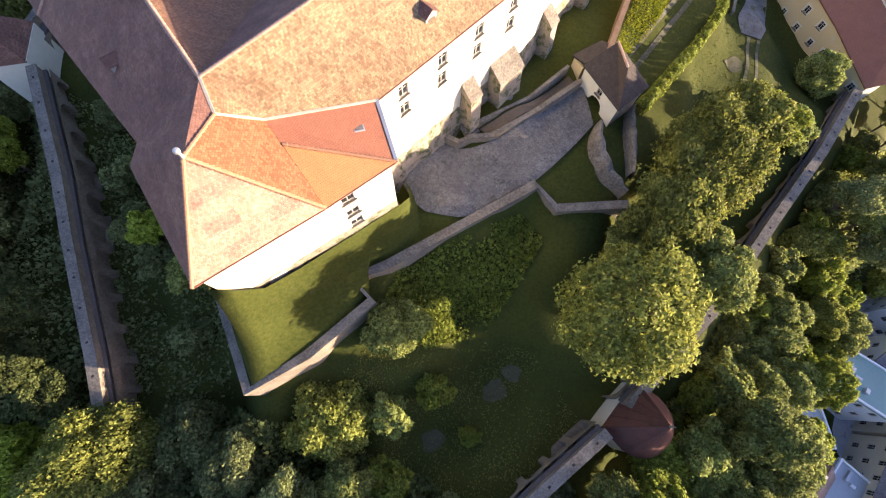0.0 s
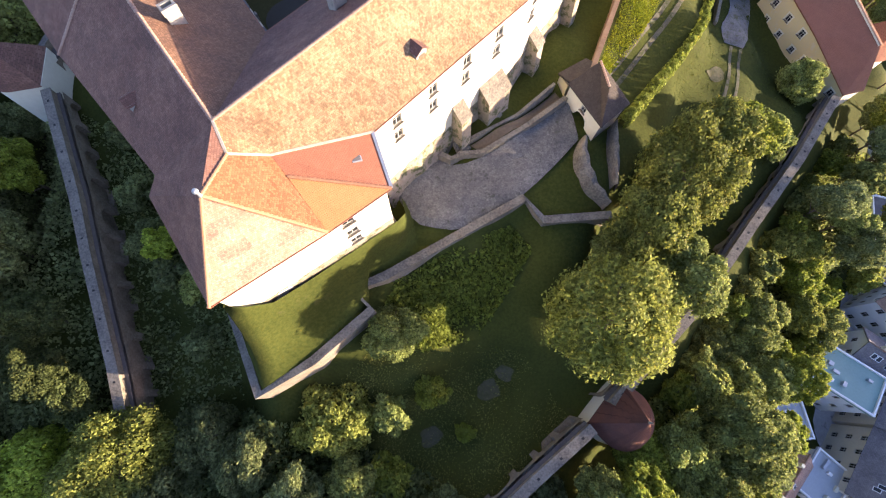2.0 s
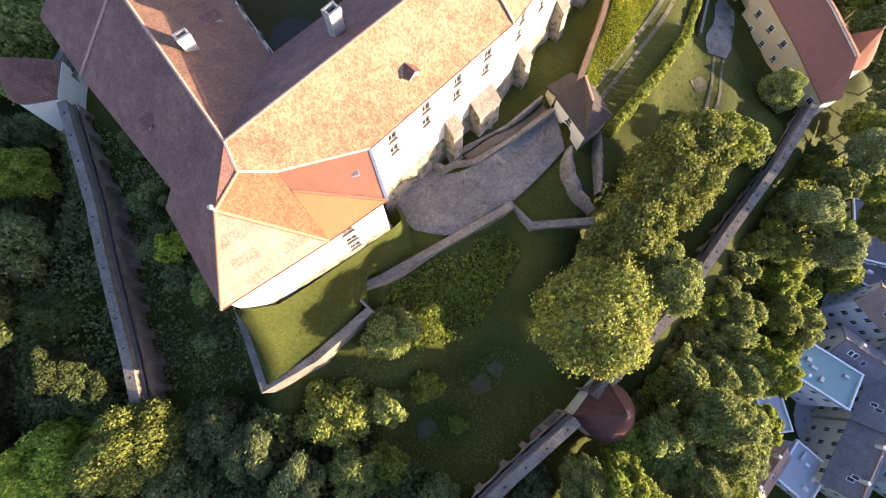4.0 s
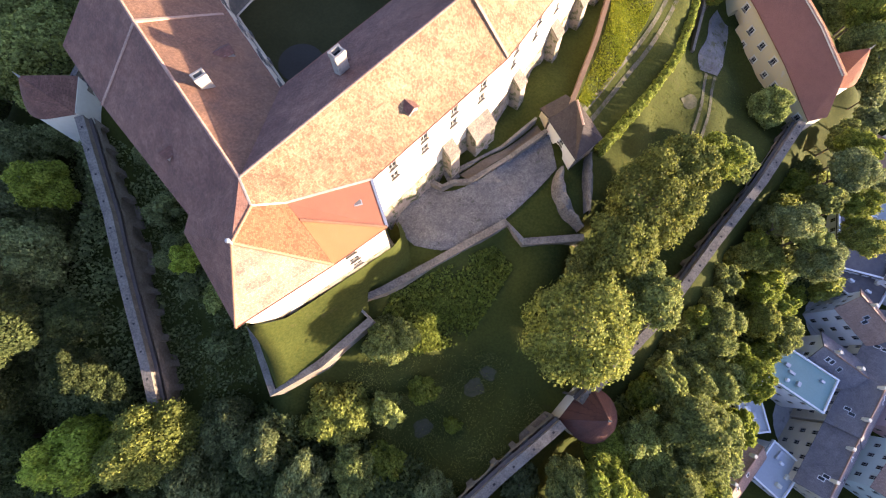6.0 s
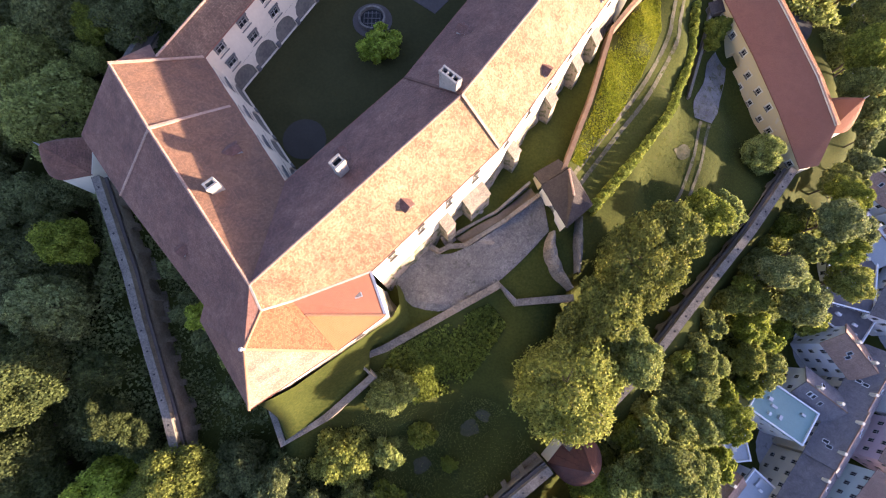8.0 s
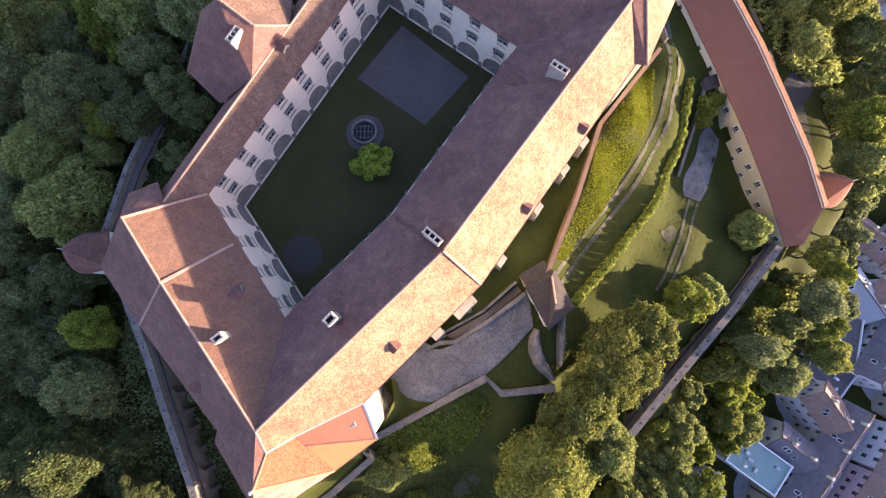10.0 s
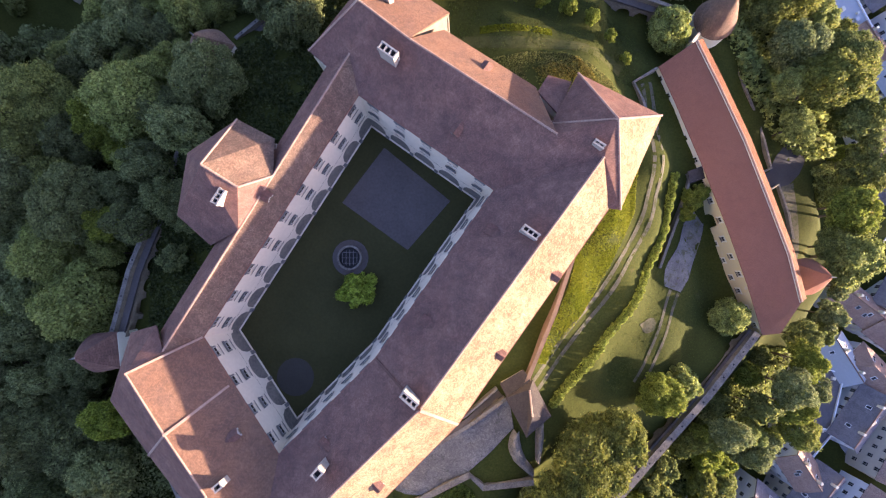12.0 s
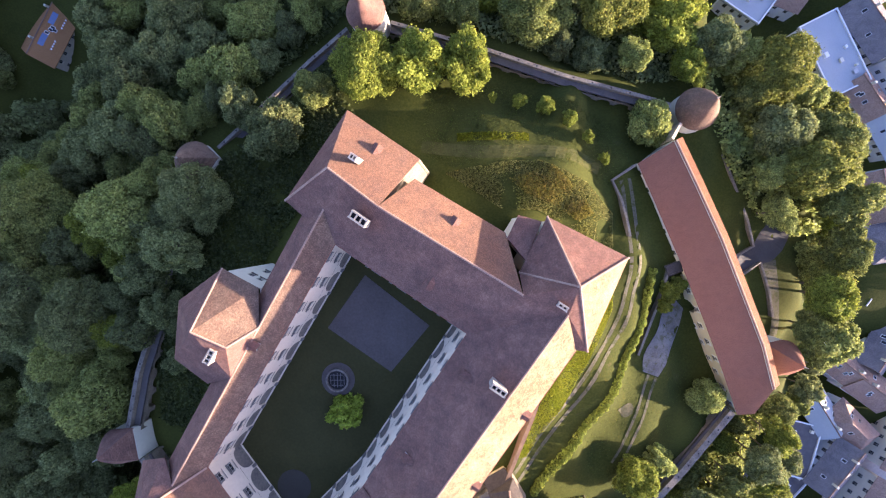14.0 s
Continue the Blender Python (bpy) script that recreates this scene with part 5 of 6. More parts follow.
# ---- trees ----
def crown_mesh(seed, r, h, n, leaf, mat, lobes=40, name="crown", rugged=0.0):
    """A crown of radius about r and height h: small leaves over the outside of a cluster of rounded boughs, larger ones deeper in."""
    rng = np.random.default_rng(seed)
    squash = np.array([1.0, 1.0, h / (2 * r)])
    u = rng.uniform(-0.55, 1.0, lobes)
    a = np.arange(lobes) * 2.39996 + rng.uniform(-0.5, 0.5, lobes)
    k = np.sqrt(np.maximum(0.0, 1 - u * u))
    reach = rng.uniform(0.42 + 0.18 * rugged, 0.86, lobes)
    cs = np.stack([k * np.cos(a) * reach, k * np.sin(a) * reach, u * reach * 0.95], 1) * r
    rs = r * rng.uniform(0.12 + 0.08 * rugged, 0.32, lobes)
    cs, rs = np.vstack([cs, [[0, 0, 0]]]), np.append(rs, r * (0.66 - 0.1 * rugged))
    pick = rng.choice(len(rs), n * 4, p=rs ** 2 / (rs ** 2).sum())
    d = rng.normal(size=(n * 4, 3))
    d[:, 2] += 0.3
    d /= np.linalg.norm(d, axis=1, keepdims=True)
    deep = rng.random(n * 4) < 0.18
    twig = rng.random(n * 4) < 0.16 - 0.09 * rugged
    depth = np.where(deep, rng.uniform(0.72, 0.88, n * 4), np.where(twig, rng.uniform(1.08, 1.38, n * 4), rng.uniform(0.88, 1.12, n * 4)))
    pos = cs[pick] + d * (rs[pick] * depth)[:, None]
    gap = np.linalg.norm(pos[:, None] - cs[None], axis=2) / rs[None]
    gap[np.arange(n * 4), pick] = 9.0
    keep = np.flatnonzero((gap.min(1) > 0.94) & (pos[:, 2] > -r * 0.75))[:n]
    pos, d, deep = pos[keep] * squash + np.array([0, 0, h / 2]), d[keep], deep[keep]
    n = len(keep)
    nor = d + rng.normal(size=(n, 3)) * 0.7
    nor /= np.linalg.norm(nor, axis=1, keepdims=True)
    t = np.cross(nor, rng.normal(size=(n, 3)))
    t /= np.linalg.norm(t, axis=1, keepdims=True)
    w = np.cross(nor, t)
    s_ = leaf * rng.uniform(0.65, 1.3, (n, 1)) * np.where(deep, 1.9, 1.0)[:, None]
    tri = np.stack([pos - t * s_ * 0.52 - w * s_ * 0.3, pos + t * s_ * 0.52 - w * s_ * 0.3 + nor * s_ * 0.1, pos + w * s_ * 0.75 - nor * s_ * 0.15], 1).reshape(-1, 3)
    return leaf_sheet(name, tri, 3, mat)


def leaf_sheet(name, co, corners, mat):
    """Loose leaves of so many corners each as one mesh."""
    me = bpy.data.meshes.new(name)
    k = len(co)
    me.vertices.add(k)
    me.vertices.foreach_set("co", np.ascontiguousarray(co, dtype=np.float32).ravel())
    me.loops.add(k)
    me.loops.foreach_set("vertex_index", np.arange(k, dtype=np.int32))
    me.polygons.add(k // corners)
    me.polygons.foreach_set("loop_start", np.arange(0, k, corners, dtype=np.int32))
    me.update()
    me.materials.append(mat)
    return me


def trunk_mesh(seed, h, r):
    rng = random.Random(seed)
    v, f = [], []
    def limb(p, q, r0, r1, seg=6):
        p, q = Vector(p), Vector(q)
        d = (q - p).normalized()
        s = d.orthogonal().normalized()
        t = d.cross(s)
        b = len(v)
        for e, rr in ((p, r0), (q, r1)):
            for i in range(seg):
                a = 2 * math.pi * i / seg
                v.append(tuple(e + s * math.cos(a) * rr + t * math.sin(a) * rr))
        for i in range(seg):
            f.append((b + i, b + (i + 1) % seg, b + seg + (i + 1) % seg, b + seg + i))
    limb((0, 0, -1.5), (0, 0, h * 0.45), r, r * 0.7, 8)
    limb((0, 0, h * 0.45), (0.1, 0.1, h * 0.8), r * 0.7, r * 0.25)
    for i in range(6):
        a = i * 1.05 + rng.uniform(-0.3, 0.3)
        z = h * rng.uniform(0.3, 0.6)
        L = h * rng.uniform(0.22, 0.36)
        limb((0, 0, z), (math.cos(a) * L, math.sin(a) * L, z + L * 0.7), r * 0.4, r * 0.1)
    me = bpy.data.meshes.new("trunk")
    me.from_pydata(v, [], f)
    me.materials.append(M_BARK)
    return me


TREES = {}


def tree_kind(key, label, mat, seed, leaf=0.34, squat=0.92, lobes=46, dense=1.0, rugged=0.0):
    """One kind of tree in three sizes of crown, so that small and large trees have leaves of one size."""
    sizes = []
    for i, (r, n) in enumerate(((2.2, 2600), (5.0, 7600), (7.6, 15000))):
        sizes.append((r, 2 * r * squat, crown_mesh(seed + 100 * i, r, 2 * r * squat, int(n * dense), leaf * (0.86, 1.0, 1.06)[i], mat, int(lobes * (0.5, 1.0, 1.6 if rugged else 1.9)[i]), rugged=rugged)))
    TREES[key] = (label, trunk_mesh(seed, 10.0, 0.32), sizes)


tree_kind("dark", "dense dark green broadleaf tree", M_LEAF_DARK, 11, lobes=30, rugged=1.0)
tree_kind("dark2", "dense dark green broadleaf tree", M_LEAF_DARK, 12, lobes=36, rugged=1.0)
tree_kind("deep", "broadleaf tree with a dense crown, leaves darkened for shade", M_LEAF_SHADE, 18, lobes=30, rugged=1.0)
tree_kind("mid", "green broadleaf tree with an uneven crown", M_LEAF, 13, lobes=30, rugged=1.0)
tree_kind("mid2", "green broadleaf tree with an uneven crown", M_LEAF, 14, lobes=24, rugged=0.8)
tree_kind("light", "light green leafy tree", M_LEAF_LIGHT, 15, lobes=40, rugged=0.5)
tree_kind("lime", "bright lime green leafy tree", M_LEAF_LIME, 17, lobes=34, rugged=0.8)
tree_kind("olive", "olive green spreading tree", M_LEAF_OLIVE, 16, lobes=74, leaf=0.33, dense=1.25)


def tree(kind, x, y, top, r, name="tree", group=""):
    """A tree whose crown of radius r reaches up to the height top."""
    label, tr, sizes = TREES[kind]
    r0, h0, cr = min(sizes, key=lambda s_: abs(math.log(s_[0] / r)))
    g0 = ground(x, y)
    k = r / r0
    hc = h0 * k
    t = thing(name, label, "tree", group)
    rz = (x * 37.7 + y * 91.3) % 360
    t.matrix_basis = pose(x, y, g0, 0, 0, rz)
    c = new("crown", cr)
    c.parent = t
    H = max(hc * 0.85, top - g0)
    wide = 1 + 0.12 * math.sin(x * 3.1 + y * 1.7)
    c.matrix_basis = Matrix.Translation((0, 0, max(-0.1 * hc, H - hc))) @ Matrix.Diagonal((k * wide, k / wide, k, 1))
    s = new("trunk", tr)
    s.parent = t
    w = max(0.35, r / 5.0)
    s.matrix_basis = Matrix.Diagonal((w, w, H / 11.5, 1))
    return t


# single trees within the walls: kind, x, y, top, radius
for kd, x, y, top, r in (
        ("olive", 23.5, 7.3, 19.4, 7.8), ("olive", 35.5, 26.5, 19.8, 7.0), ("light", 50.0, 36.0, 10.5, 4.4), ("olive", 29.1, 18.3, 19.2, 5.4), ("mid", 33.0, 12.0, 17.5, 5.0), ("olive", 39.9, 30.6, 19.6, 4.8), ("mid", 55.5, 38.6, 7.5, 2.8),
        ("mid", -3.6, 6.4, 7.5, 4.0), ("mid", 26.0, 15.0, 14.0, 4.4), ("mid2", 41.0, -6.0, 10.5, 4.4), ("lime", -58.6, 29.8, 12.5, 4.4), ("lime", -33.8, 17.6, 12.5, 2.6), ("lime", -50.5, -10.4, 7.0, 5.6), ("olive", -11.8, -4.4, 4.5, 5.6), ("light", 1.4, -0.9, 3.0, 2.6), ("mid", -4.4, -3.7, 2.5, 2.9), ("light", 6.0, -6.6, 0.0, 1.5), ("mid", -8.6, -12.4, 1.5, 4.0), ("light", -4.0, -11.7, 1.2, 3.0),
        ("olive", -38.6, -8.4, 4.5, 6.4), ("dark", -92.0, 127.0, -20.0, 3.0), ("dark2", -86.0, 131.0, -20.0, 3.0), ("dark", -98.0, 126.0, -21.0, 3.0), ("mid", -114.0, 134.0, -21.0, 3.0), ("dark", -28.0, -6.5, 2.0, 4.8), ("dark", -22.0, -9.0, 1.0, 4.2), ("deep", -52.0, -10.0, 1.0, 6.0), ("dark", -16.0, -14.0, 1.0, 4.5), ("dark2", -33.0, -14.0, 0.5, 5.0), ("dark", 16.0, -15.0, -2.0, 3.2), ("dark2", 3.0, -17.0, -3.0, 3.5),
        ("mid", 66.6, 50.2, 5.5, 4.0), ("mid", 95.0, 81.0, 6.0, 5.0), ("olive", 91.5, 73.5, 6.0, 4.6), ("mid2", 95.0, 91.0, 7.0, 5.6), ("mid", 88.5, 65.0, 5.0, 4.0), ("mid2", 93.0, 100.0, 6.0, 5.2), ("mid", 57.0, 36.6, 4.5, 2.9), ("light", 56.6, 70.9, 7.4, 1.6), ("light", 57.7, 72.9, 7.4, 1.9), ("light", 59.1, 75.2, 7.4, 1.9), ("light", 57.1, 74.5, 7.4, 1.7), ("lime", -4.9, 56.5, 26.6, 3.3),
        ("light", -1.1, 118.6, 19.0, 6.2), ("light", 8.6, 119.0, 18.5, 5.8), ("light", 17.6, 119.0, 18.0, 5.5), ("mid", 53.1, 107.4, 12.0, 4.6), ("mid", -11.7, 115.2, 18.0, 3.9), ("dark", -19.9, 107.4, 19.0, 5.8), ("dark", -34.8, 95.0, 20.0, 6.4), ("dark2", -39.5, 86.0, 18.5, 5.2), ("dark", -44.5, 73.5, 16.0, 4.2), ("dark2", -51.5, 69.0, 16.5, 4.8), ("dark", -48.6, 80.0, 17.0, 5.0), ("dark2", -46.0, 90.5, 18.0, 5.4), ("dark", -27.0, 113.0, 17.0, 4.4),
        ("light", 22.5, 113.0, 12.0, 1.0), ("light", 27.5, 112.0, 12.4, 1.5), ("light", 32.5, 110.8, 12.6, 1.9), ("light", 36.8, 108.2, 12.8, 1.6), ("light", 40.5, 104.6, 12.3, 1.3), ("light", 43.5, 100.6, 11.5, 1.2),
        ("dark", -36.5, 19.5, 9.5, 3.8), ("mid", -28.0, 13.0, 11.5, 3.0), ("dark", -33.0, 15.0, 8.5, 3.2), ("dark2", -41.0, 27.0, 9.0, 3.0), ("dark", -44.0, 36.0, 10.0, 2.6), ("dark2", -30.0, 6.0, 3.5, 2.6), ("dark", -44.0, 62.0, 14.0, 3.2), ("dark2", -40.0, 70.0, 15.0, 3.4)):
    tree(kd, x, y, top, r)


# bushes and small trees close along the outside of the east wall
for k in range(15):
    s_ = k / 14
    a_ = Vector((74.5, 44.5)).lerp(Vector((31.0, -1.5)), s_)
    j_ = math.sin(k * 5.3)
    tree(("mid", "light", "olive", "mid2")[k % 4], a_.x + 3.2 + 0.9 * j_, a_.y - 3.4 + 0.7 * j_, ground(a_.x + 3.2, a_.y - 3.4) + 4.6 + j_, 2.5 + 0.5 * math.sin(k * 2.1), group="trees of the wood")


def near_line(x, y, line, d):
    p = Vector((x, y))
    for a, b in zip(line, line[1:]):
        a, b = Vector(a), Vector(b)
        t = max(0, min(1, (p - a).dot(b - a) / max(1e-6, (b - a).length_squared)))
        if (a.lerp(b, t) - p).length < d:
            return True
    return False


def inside(x, y, poly):
    r, j = False, len(poly) - 1
    for i in range(len(poly)):
        (xi, yi), (xj, yj) = poly[i], poly[j]
        if (yi > y) != (yj > y) and x < (xj - xi) * (y - yi) / (yj - yi) + xi:
            r = not r
        j = i
    return r


WALLED = [(-36, -12), (-40, -3), (-44, 4), (-53, 26), (-60, 42), (-56, 60), (-48, 80), (-42, 99), (-36, 108), (-8, 131), (3, 132), (52, 115), (70, 112), (70, 104), (86, 56), (76, 44), (62, 28), (44, 12), (24, -8), (2, -25), (-15, -25)]
TOWN = [(60, -8), (64, 1), (73, 7.5), (80, 12), (86, 17), (89, 24), (92, 34), (98, 43), (101, 60), (103, 68), (106, 82), (103, 108), (99, 116), (96, 122), (94, 128), (83, 131), (76, 132), (73, 139), (73, 190), (260, 170), (260, -120), (40, -120), (50, -20)]
HOUSE_W = [(-110, 156), (-72, 153), (-74, 140), (-80, 130), (-94, 128), (-113, 127)]
ROAD_E = [(76.0, 78.1), (83.0, 79.8), (86.0, 84.0), (86.7, 88.8)]
ROAD_S = [(80.5, 79.0), (83.2, 73.0), (84.3, 66.8), (83.5, 61.8)]


def wood_places():
    rng = random.Random(5)
    made = []
    for _ in range(9000):
        x, y = rng.uniform(-140, 118), rng.uniform(-60, 190)
        if inside(x, y, WALLED) or inside(x, y, TOWN) or inside(x, y, HOUSE_W) or near_line(x, y, HOUSE_W + HOUSE_W[:1], 4.0) or (y > 20 and near_line(x, y, TOWN, 5.5)) or near_line(x, y, ROAD_E, 5.5) or near_line(x, y, ROAD_S, 3.5):
            continue
        if math.hypot(x + 58.6, y - 29.8) < 9 or math.hypot(x + 50.5, y + 10.4) < 10 or near_line(x, y, WALLED + WALLED[:1], 3.4) or math.hypot(x - 61, y - 13) < 6.5:
            continue
        east_side = x > 30 and y < 110
        r = rng.uniform(2.8, 4.6) if east_side and y < 62 else rng.uniform(4.2, 6.8) if x > 60 else rng.uniform(4.4, 6.4) if x < 12 and y > 100 else rng.uniform(5.2, 8.6)
        if near_line(x, y, WALLED + WALLED[:1], 6):
            r = min(r, 3.6)
        if any((x - a) ** 2 + (y - b) ** 2 < (0.62 * (r + c)) ** 2 for a, b, c in made):
            continue
        made.append((x, y, r))
    return made, rng


def wood():
    """The trees round the walls: the nearer ones one by one, the rest joined."""
    made, rng = wood_places()
    made.sort(key=lambda p: math.hypot((p[0] - 20) * 0.9, p[1] - 62))
    far_v, far_n = [], 0
    for i, (x, y, r) in enumerate(made):
        # shaded south-west: darker leaf kinds stand in for the shade
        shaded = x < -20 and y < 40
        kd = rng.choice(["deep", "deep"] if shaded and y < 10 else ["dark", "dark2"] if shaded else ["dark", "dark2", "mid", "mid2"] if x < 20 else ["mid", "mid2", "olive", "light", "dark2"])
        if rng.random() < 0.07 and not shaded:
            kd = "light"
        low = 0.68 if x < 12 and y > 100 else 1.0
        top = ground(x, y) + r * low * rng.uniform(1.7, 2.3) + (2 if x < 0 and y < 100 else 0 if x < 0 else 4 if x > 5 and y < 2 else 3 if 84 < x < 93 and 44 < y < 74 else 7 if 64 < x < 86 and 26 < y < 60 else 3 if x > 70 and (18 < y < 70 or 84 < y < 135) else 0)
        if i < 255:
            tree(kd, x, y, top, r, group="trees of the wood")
        else:
            far_v.append((x, y, top, r))
    rng2 = np.random.default_rng(8)
    src = np.array([v.co[:] for v in FAR_CROWN.vertices])
    quads = []
    for x, y, top, r in far_v:
        k, a = r / 5.0, rng2.uniform(0, 6.28)
        R = np.array([[math.cos(a), -math.sin(a), 0], [math.sin(a), math.cos(a), 0], [0, 0, 1]])
        quads.append(src @ R.T * k + np.array([x, y, top - 9.2 * k]))
    me = leaf_sheet("woodland", np.concatenate(quads), 3, M_LEAF_DARK)
    tagged(new("woodland", me), "distant dense green woodland on the hillside", "woodland", "", "stuff")


FAR_CROWN = crown_mesh(77, 5.0, 9.2, 3000, 0.52, M_LEAF_DARK, 40)
wood()


def scatter(name, poly, n, size, height, mat, label, category, seed, lift=0.0):
    """Small leaf clumps over a piece of ground."""
    rng = np.random.default_rng(seed)
    P = np.array(poly)
    lo, hi = P.min(0), P.max(0)
    pts = []
    while len(pts) < n:
        x, y = rng.uniform(lo[0], hi[0]), rng.uniform(lo[1], hi[1])
        if inside(x, y, poly) and noise.noise(Vector((x * 0.22, y * 0.22, seed))) > rng.uniform(-0.5, 0.35):
            pts.append((x, y, ground(x, y) + rng.uniform(0, height) + lift))
    pos = np.array(pts)
    nor = rng.normal(size=(n, 3)) + np.array([0, 0, 0.9])
    nor /= np.linalg.norm(nor, axis=1, keepdims=True)
    u = np.cross(nor, rng.normal(size=(n, 3)))
    u /= np.linalg.norm(u, axis=1, keepdims=True)
    v = np.cross(nor, u)
    s = size * rng.uniform(0.5, 1.4, (n, 1))
    quad = np.stack([pos - u * s * 0.5, pos + v * s, pos + u * s * 0.5, pos - v * s * 0.4], 1).reshape(-1, 3)
    ob = from_lists(name, quad.tolist(), [tuple(range(4 * i, 4 * i + 4)) for i in range(n)], mat)
    return tagged(ob, label, category, "", "stuff")


M_HAY = leaf_material("dry_meadow_grass", (0.15, 0.165, 0.045), (0.21, 0.20, 0.07))
M_LAWN = leaf_material("short_lawn_grass", (0.040, 0.054, 0.013), (0.075, 0.088, 0.022))
M_MEADOW = leaf_material("yellow_green_meadow", (0.135, 0.165, 0.015), (0.20, 0.215, 0.024))
M_FLOWER = leaf_material("yellow_brown_weeds", (0.25, 0.225, 0.045), (0.17, 0.135, 0.045))
scatter("meadow_grass", [(13, 98.5), (24, 100.2), (31, 100.2), (40, 96), (45.5, 90), (45, 82), (42.5, 84), (30, 91), (24, 91)], 15000, 0.19, 0.25, M_HAY, "tall yellow-green meadow grass", "grass", 21)
scatter("flowering_weeds", [(25, 97), (33, 99.2), (37, 95.5), (41, 90), (38, 88.5), (32, 92.5), (28, 94)], 4200, 0.2, 0.5, M_FLOWER, "yellow flowering weeds beside the tower", "weeds", 41)
scatter("grass_verge", [(15.5, 104.4), (29, 104.1), (29, 105.6), (15.5, 106.0)], 2600, 0.2, 0.35, M_MEADOW, "unmown sunlit grass along the path", "grass", 42)
scatter("lawn_grass", [(8, 103), (10, 115), (24, 116), (44, 110), (50, 104), (47, 94), (40, 98), (30, 101), (14, 99.5)], 11000, 0.14, 0.1, M_LAWN, "uneven mown grass on the north lawn", "grass", 22)
scatter("bank_grass", [(25.5, 43), (29.5, 52), (34, 66), (44.5, 80), (45.6, 79), (45, 71), (40, 60.8), (33.4, 50), (27.4, 42.6)], 30000, 0.15, 0.2, M_MEADOW, "sunlit rough grass on the bank", "grass", 23)
scatter("slope_grass", [(36, 40), (50, 58), (55, 76), (62, 62), (70, 48), (62, 34), (50, 34), (44, 34)], 6000, 0.12, 0.06, M_LAWN, "short uneven lawn in the lower yard", "grass", 24)
scatter("ground_ivy", [(-3, 13), (12, 20), (15, 17), (8, 6), (0, 4), (-6, 8)], 9000, 0.35, 0.5, M_LEAF_LIGHT, "low ivy and weeds below the terrace wall", "undergrowth", 25)
scatter("foot_grass", [(-14, -2), (-2, 8), (14, 4), (22, -6), (2, -20), (-12, -14)], 12000, 0.13, 0.07, M_HAY, "uneven grass of the lower lawn", "grass", 26)
scatter("slope_undergrowth", [(28, -8), (44, 7), (62, 24), (77, 42), (88, 42), (86, 20), (64, 4), (48, -14)], 22000, 0.5, 1.4, M_LEAF, "tangled undergrowth below the curtain wall", "undergrowth", 29)
scatter("north_undergrowth", [(0, 133), (24, 126), (52, 116.5), (66, 118), (62, 130), (28, 140), (0, 144)], 9000, 0.6, 1.6, M_LEAF_DARK, "tangled undergrowth outside the north wall", "undergrowth", 31)
scatter("east_undergrowth", [(66, 112), (71, 100), (78, 90), (88, 84), (100, 86), (98, 108), (84, 130), (62, 132)], 15000, 0.6, 2.2, M_LEAF, "tangled undergrowth below the trees", "undergrowth", 33)
scatter("thicket", [(-44, -13), (-24, -3), (-13, -6), (4, -13), (2, -24), (-16, -27), (-44, -26)], 24000, 0.4, 3.2, M_LEAF_SHADE, "tangled dark shrubs at the foot of the terrace", "shrubs", 35)
scatter("west_thicket", [(-62, 44), (-55, 38), (-46, 12), (-42, -8), (-62, -14), (-80, 20)], 20000, 0.42, 2.6, M_LEAF_DARK, "dark shrubs below the curtain wall", "shrubs", 37)
scatter("wood_floor", [(-62, 62), (-47, 98), (-36, 110), (-8, 132), (8, 136), (0, 152), (-40, 150), (-66, 126), (-84, 90), (-78, 62)], 22000, 0.6, 1.5, M_LEAF_SHADE, "dark undergrowth between the trees of the wood", "undergrowth", 43)
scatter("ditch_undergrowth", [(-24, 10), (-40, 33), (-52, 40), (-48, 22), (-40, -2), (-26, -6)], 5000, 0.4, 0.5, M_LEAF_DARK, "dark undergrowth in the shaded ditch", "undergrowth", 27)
scatter("northwest_undergrowth", [(-43, 42), (-52, 48), (-50, 62), (-40, 90), (-34, 102), (-10, 122), (-4, 110), (-14, 96), (-32, 70), (-36, 52)], 20000, 0.45, 0.7, M_LEAF_SHADE, "dark undergrowth in the shaded ditch", "undergrowth", 28)


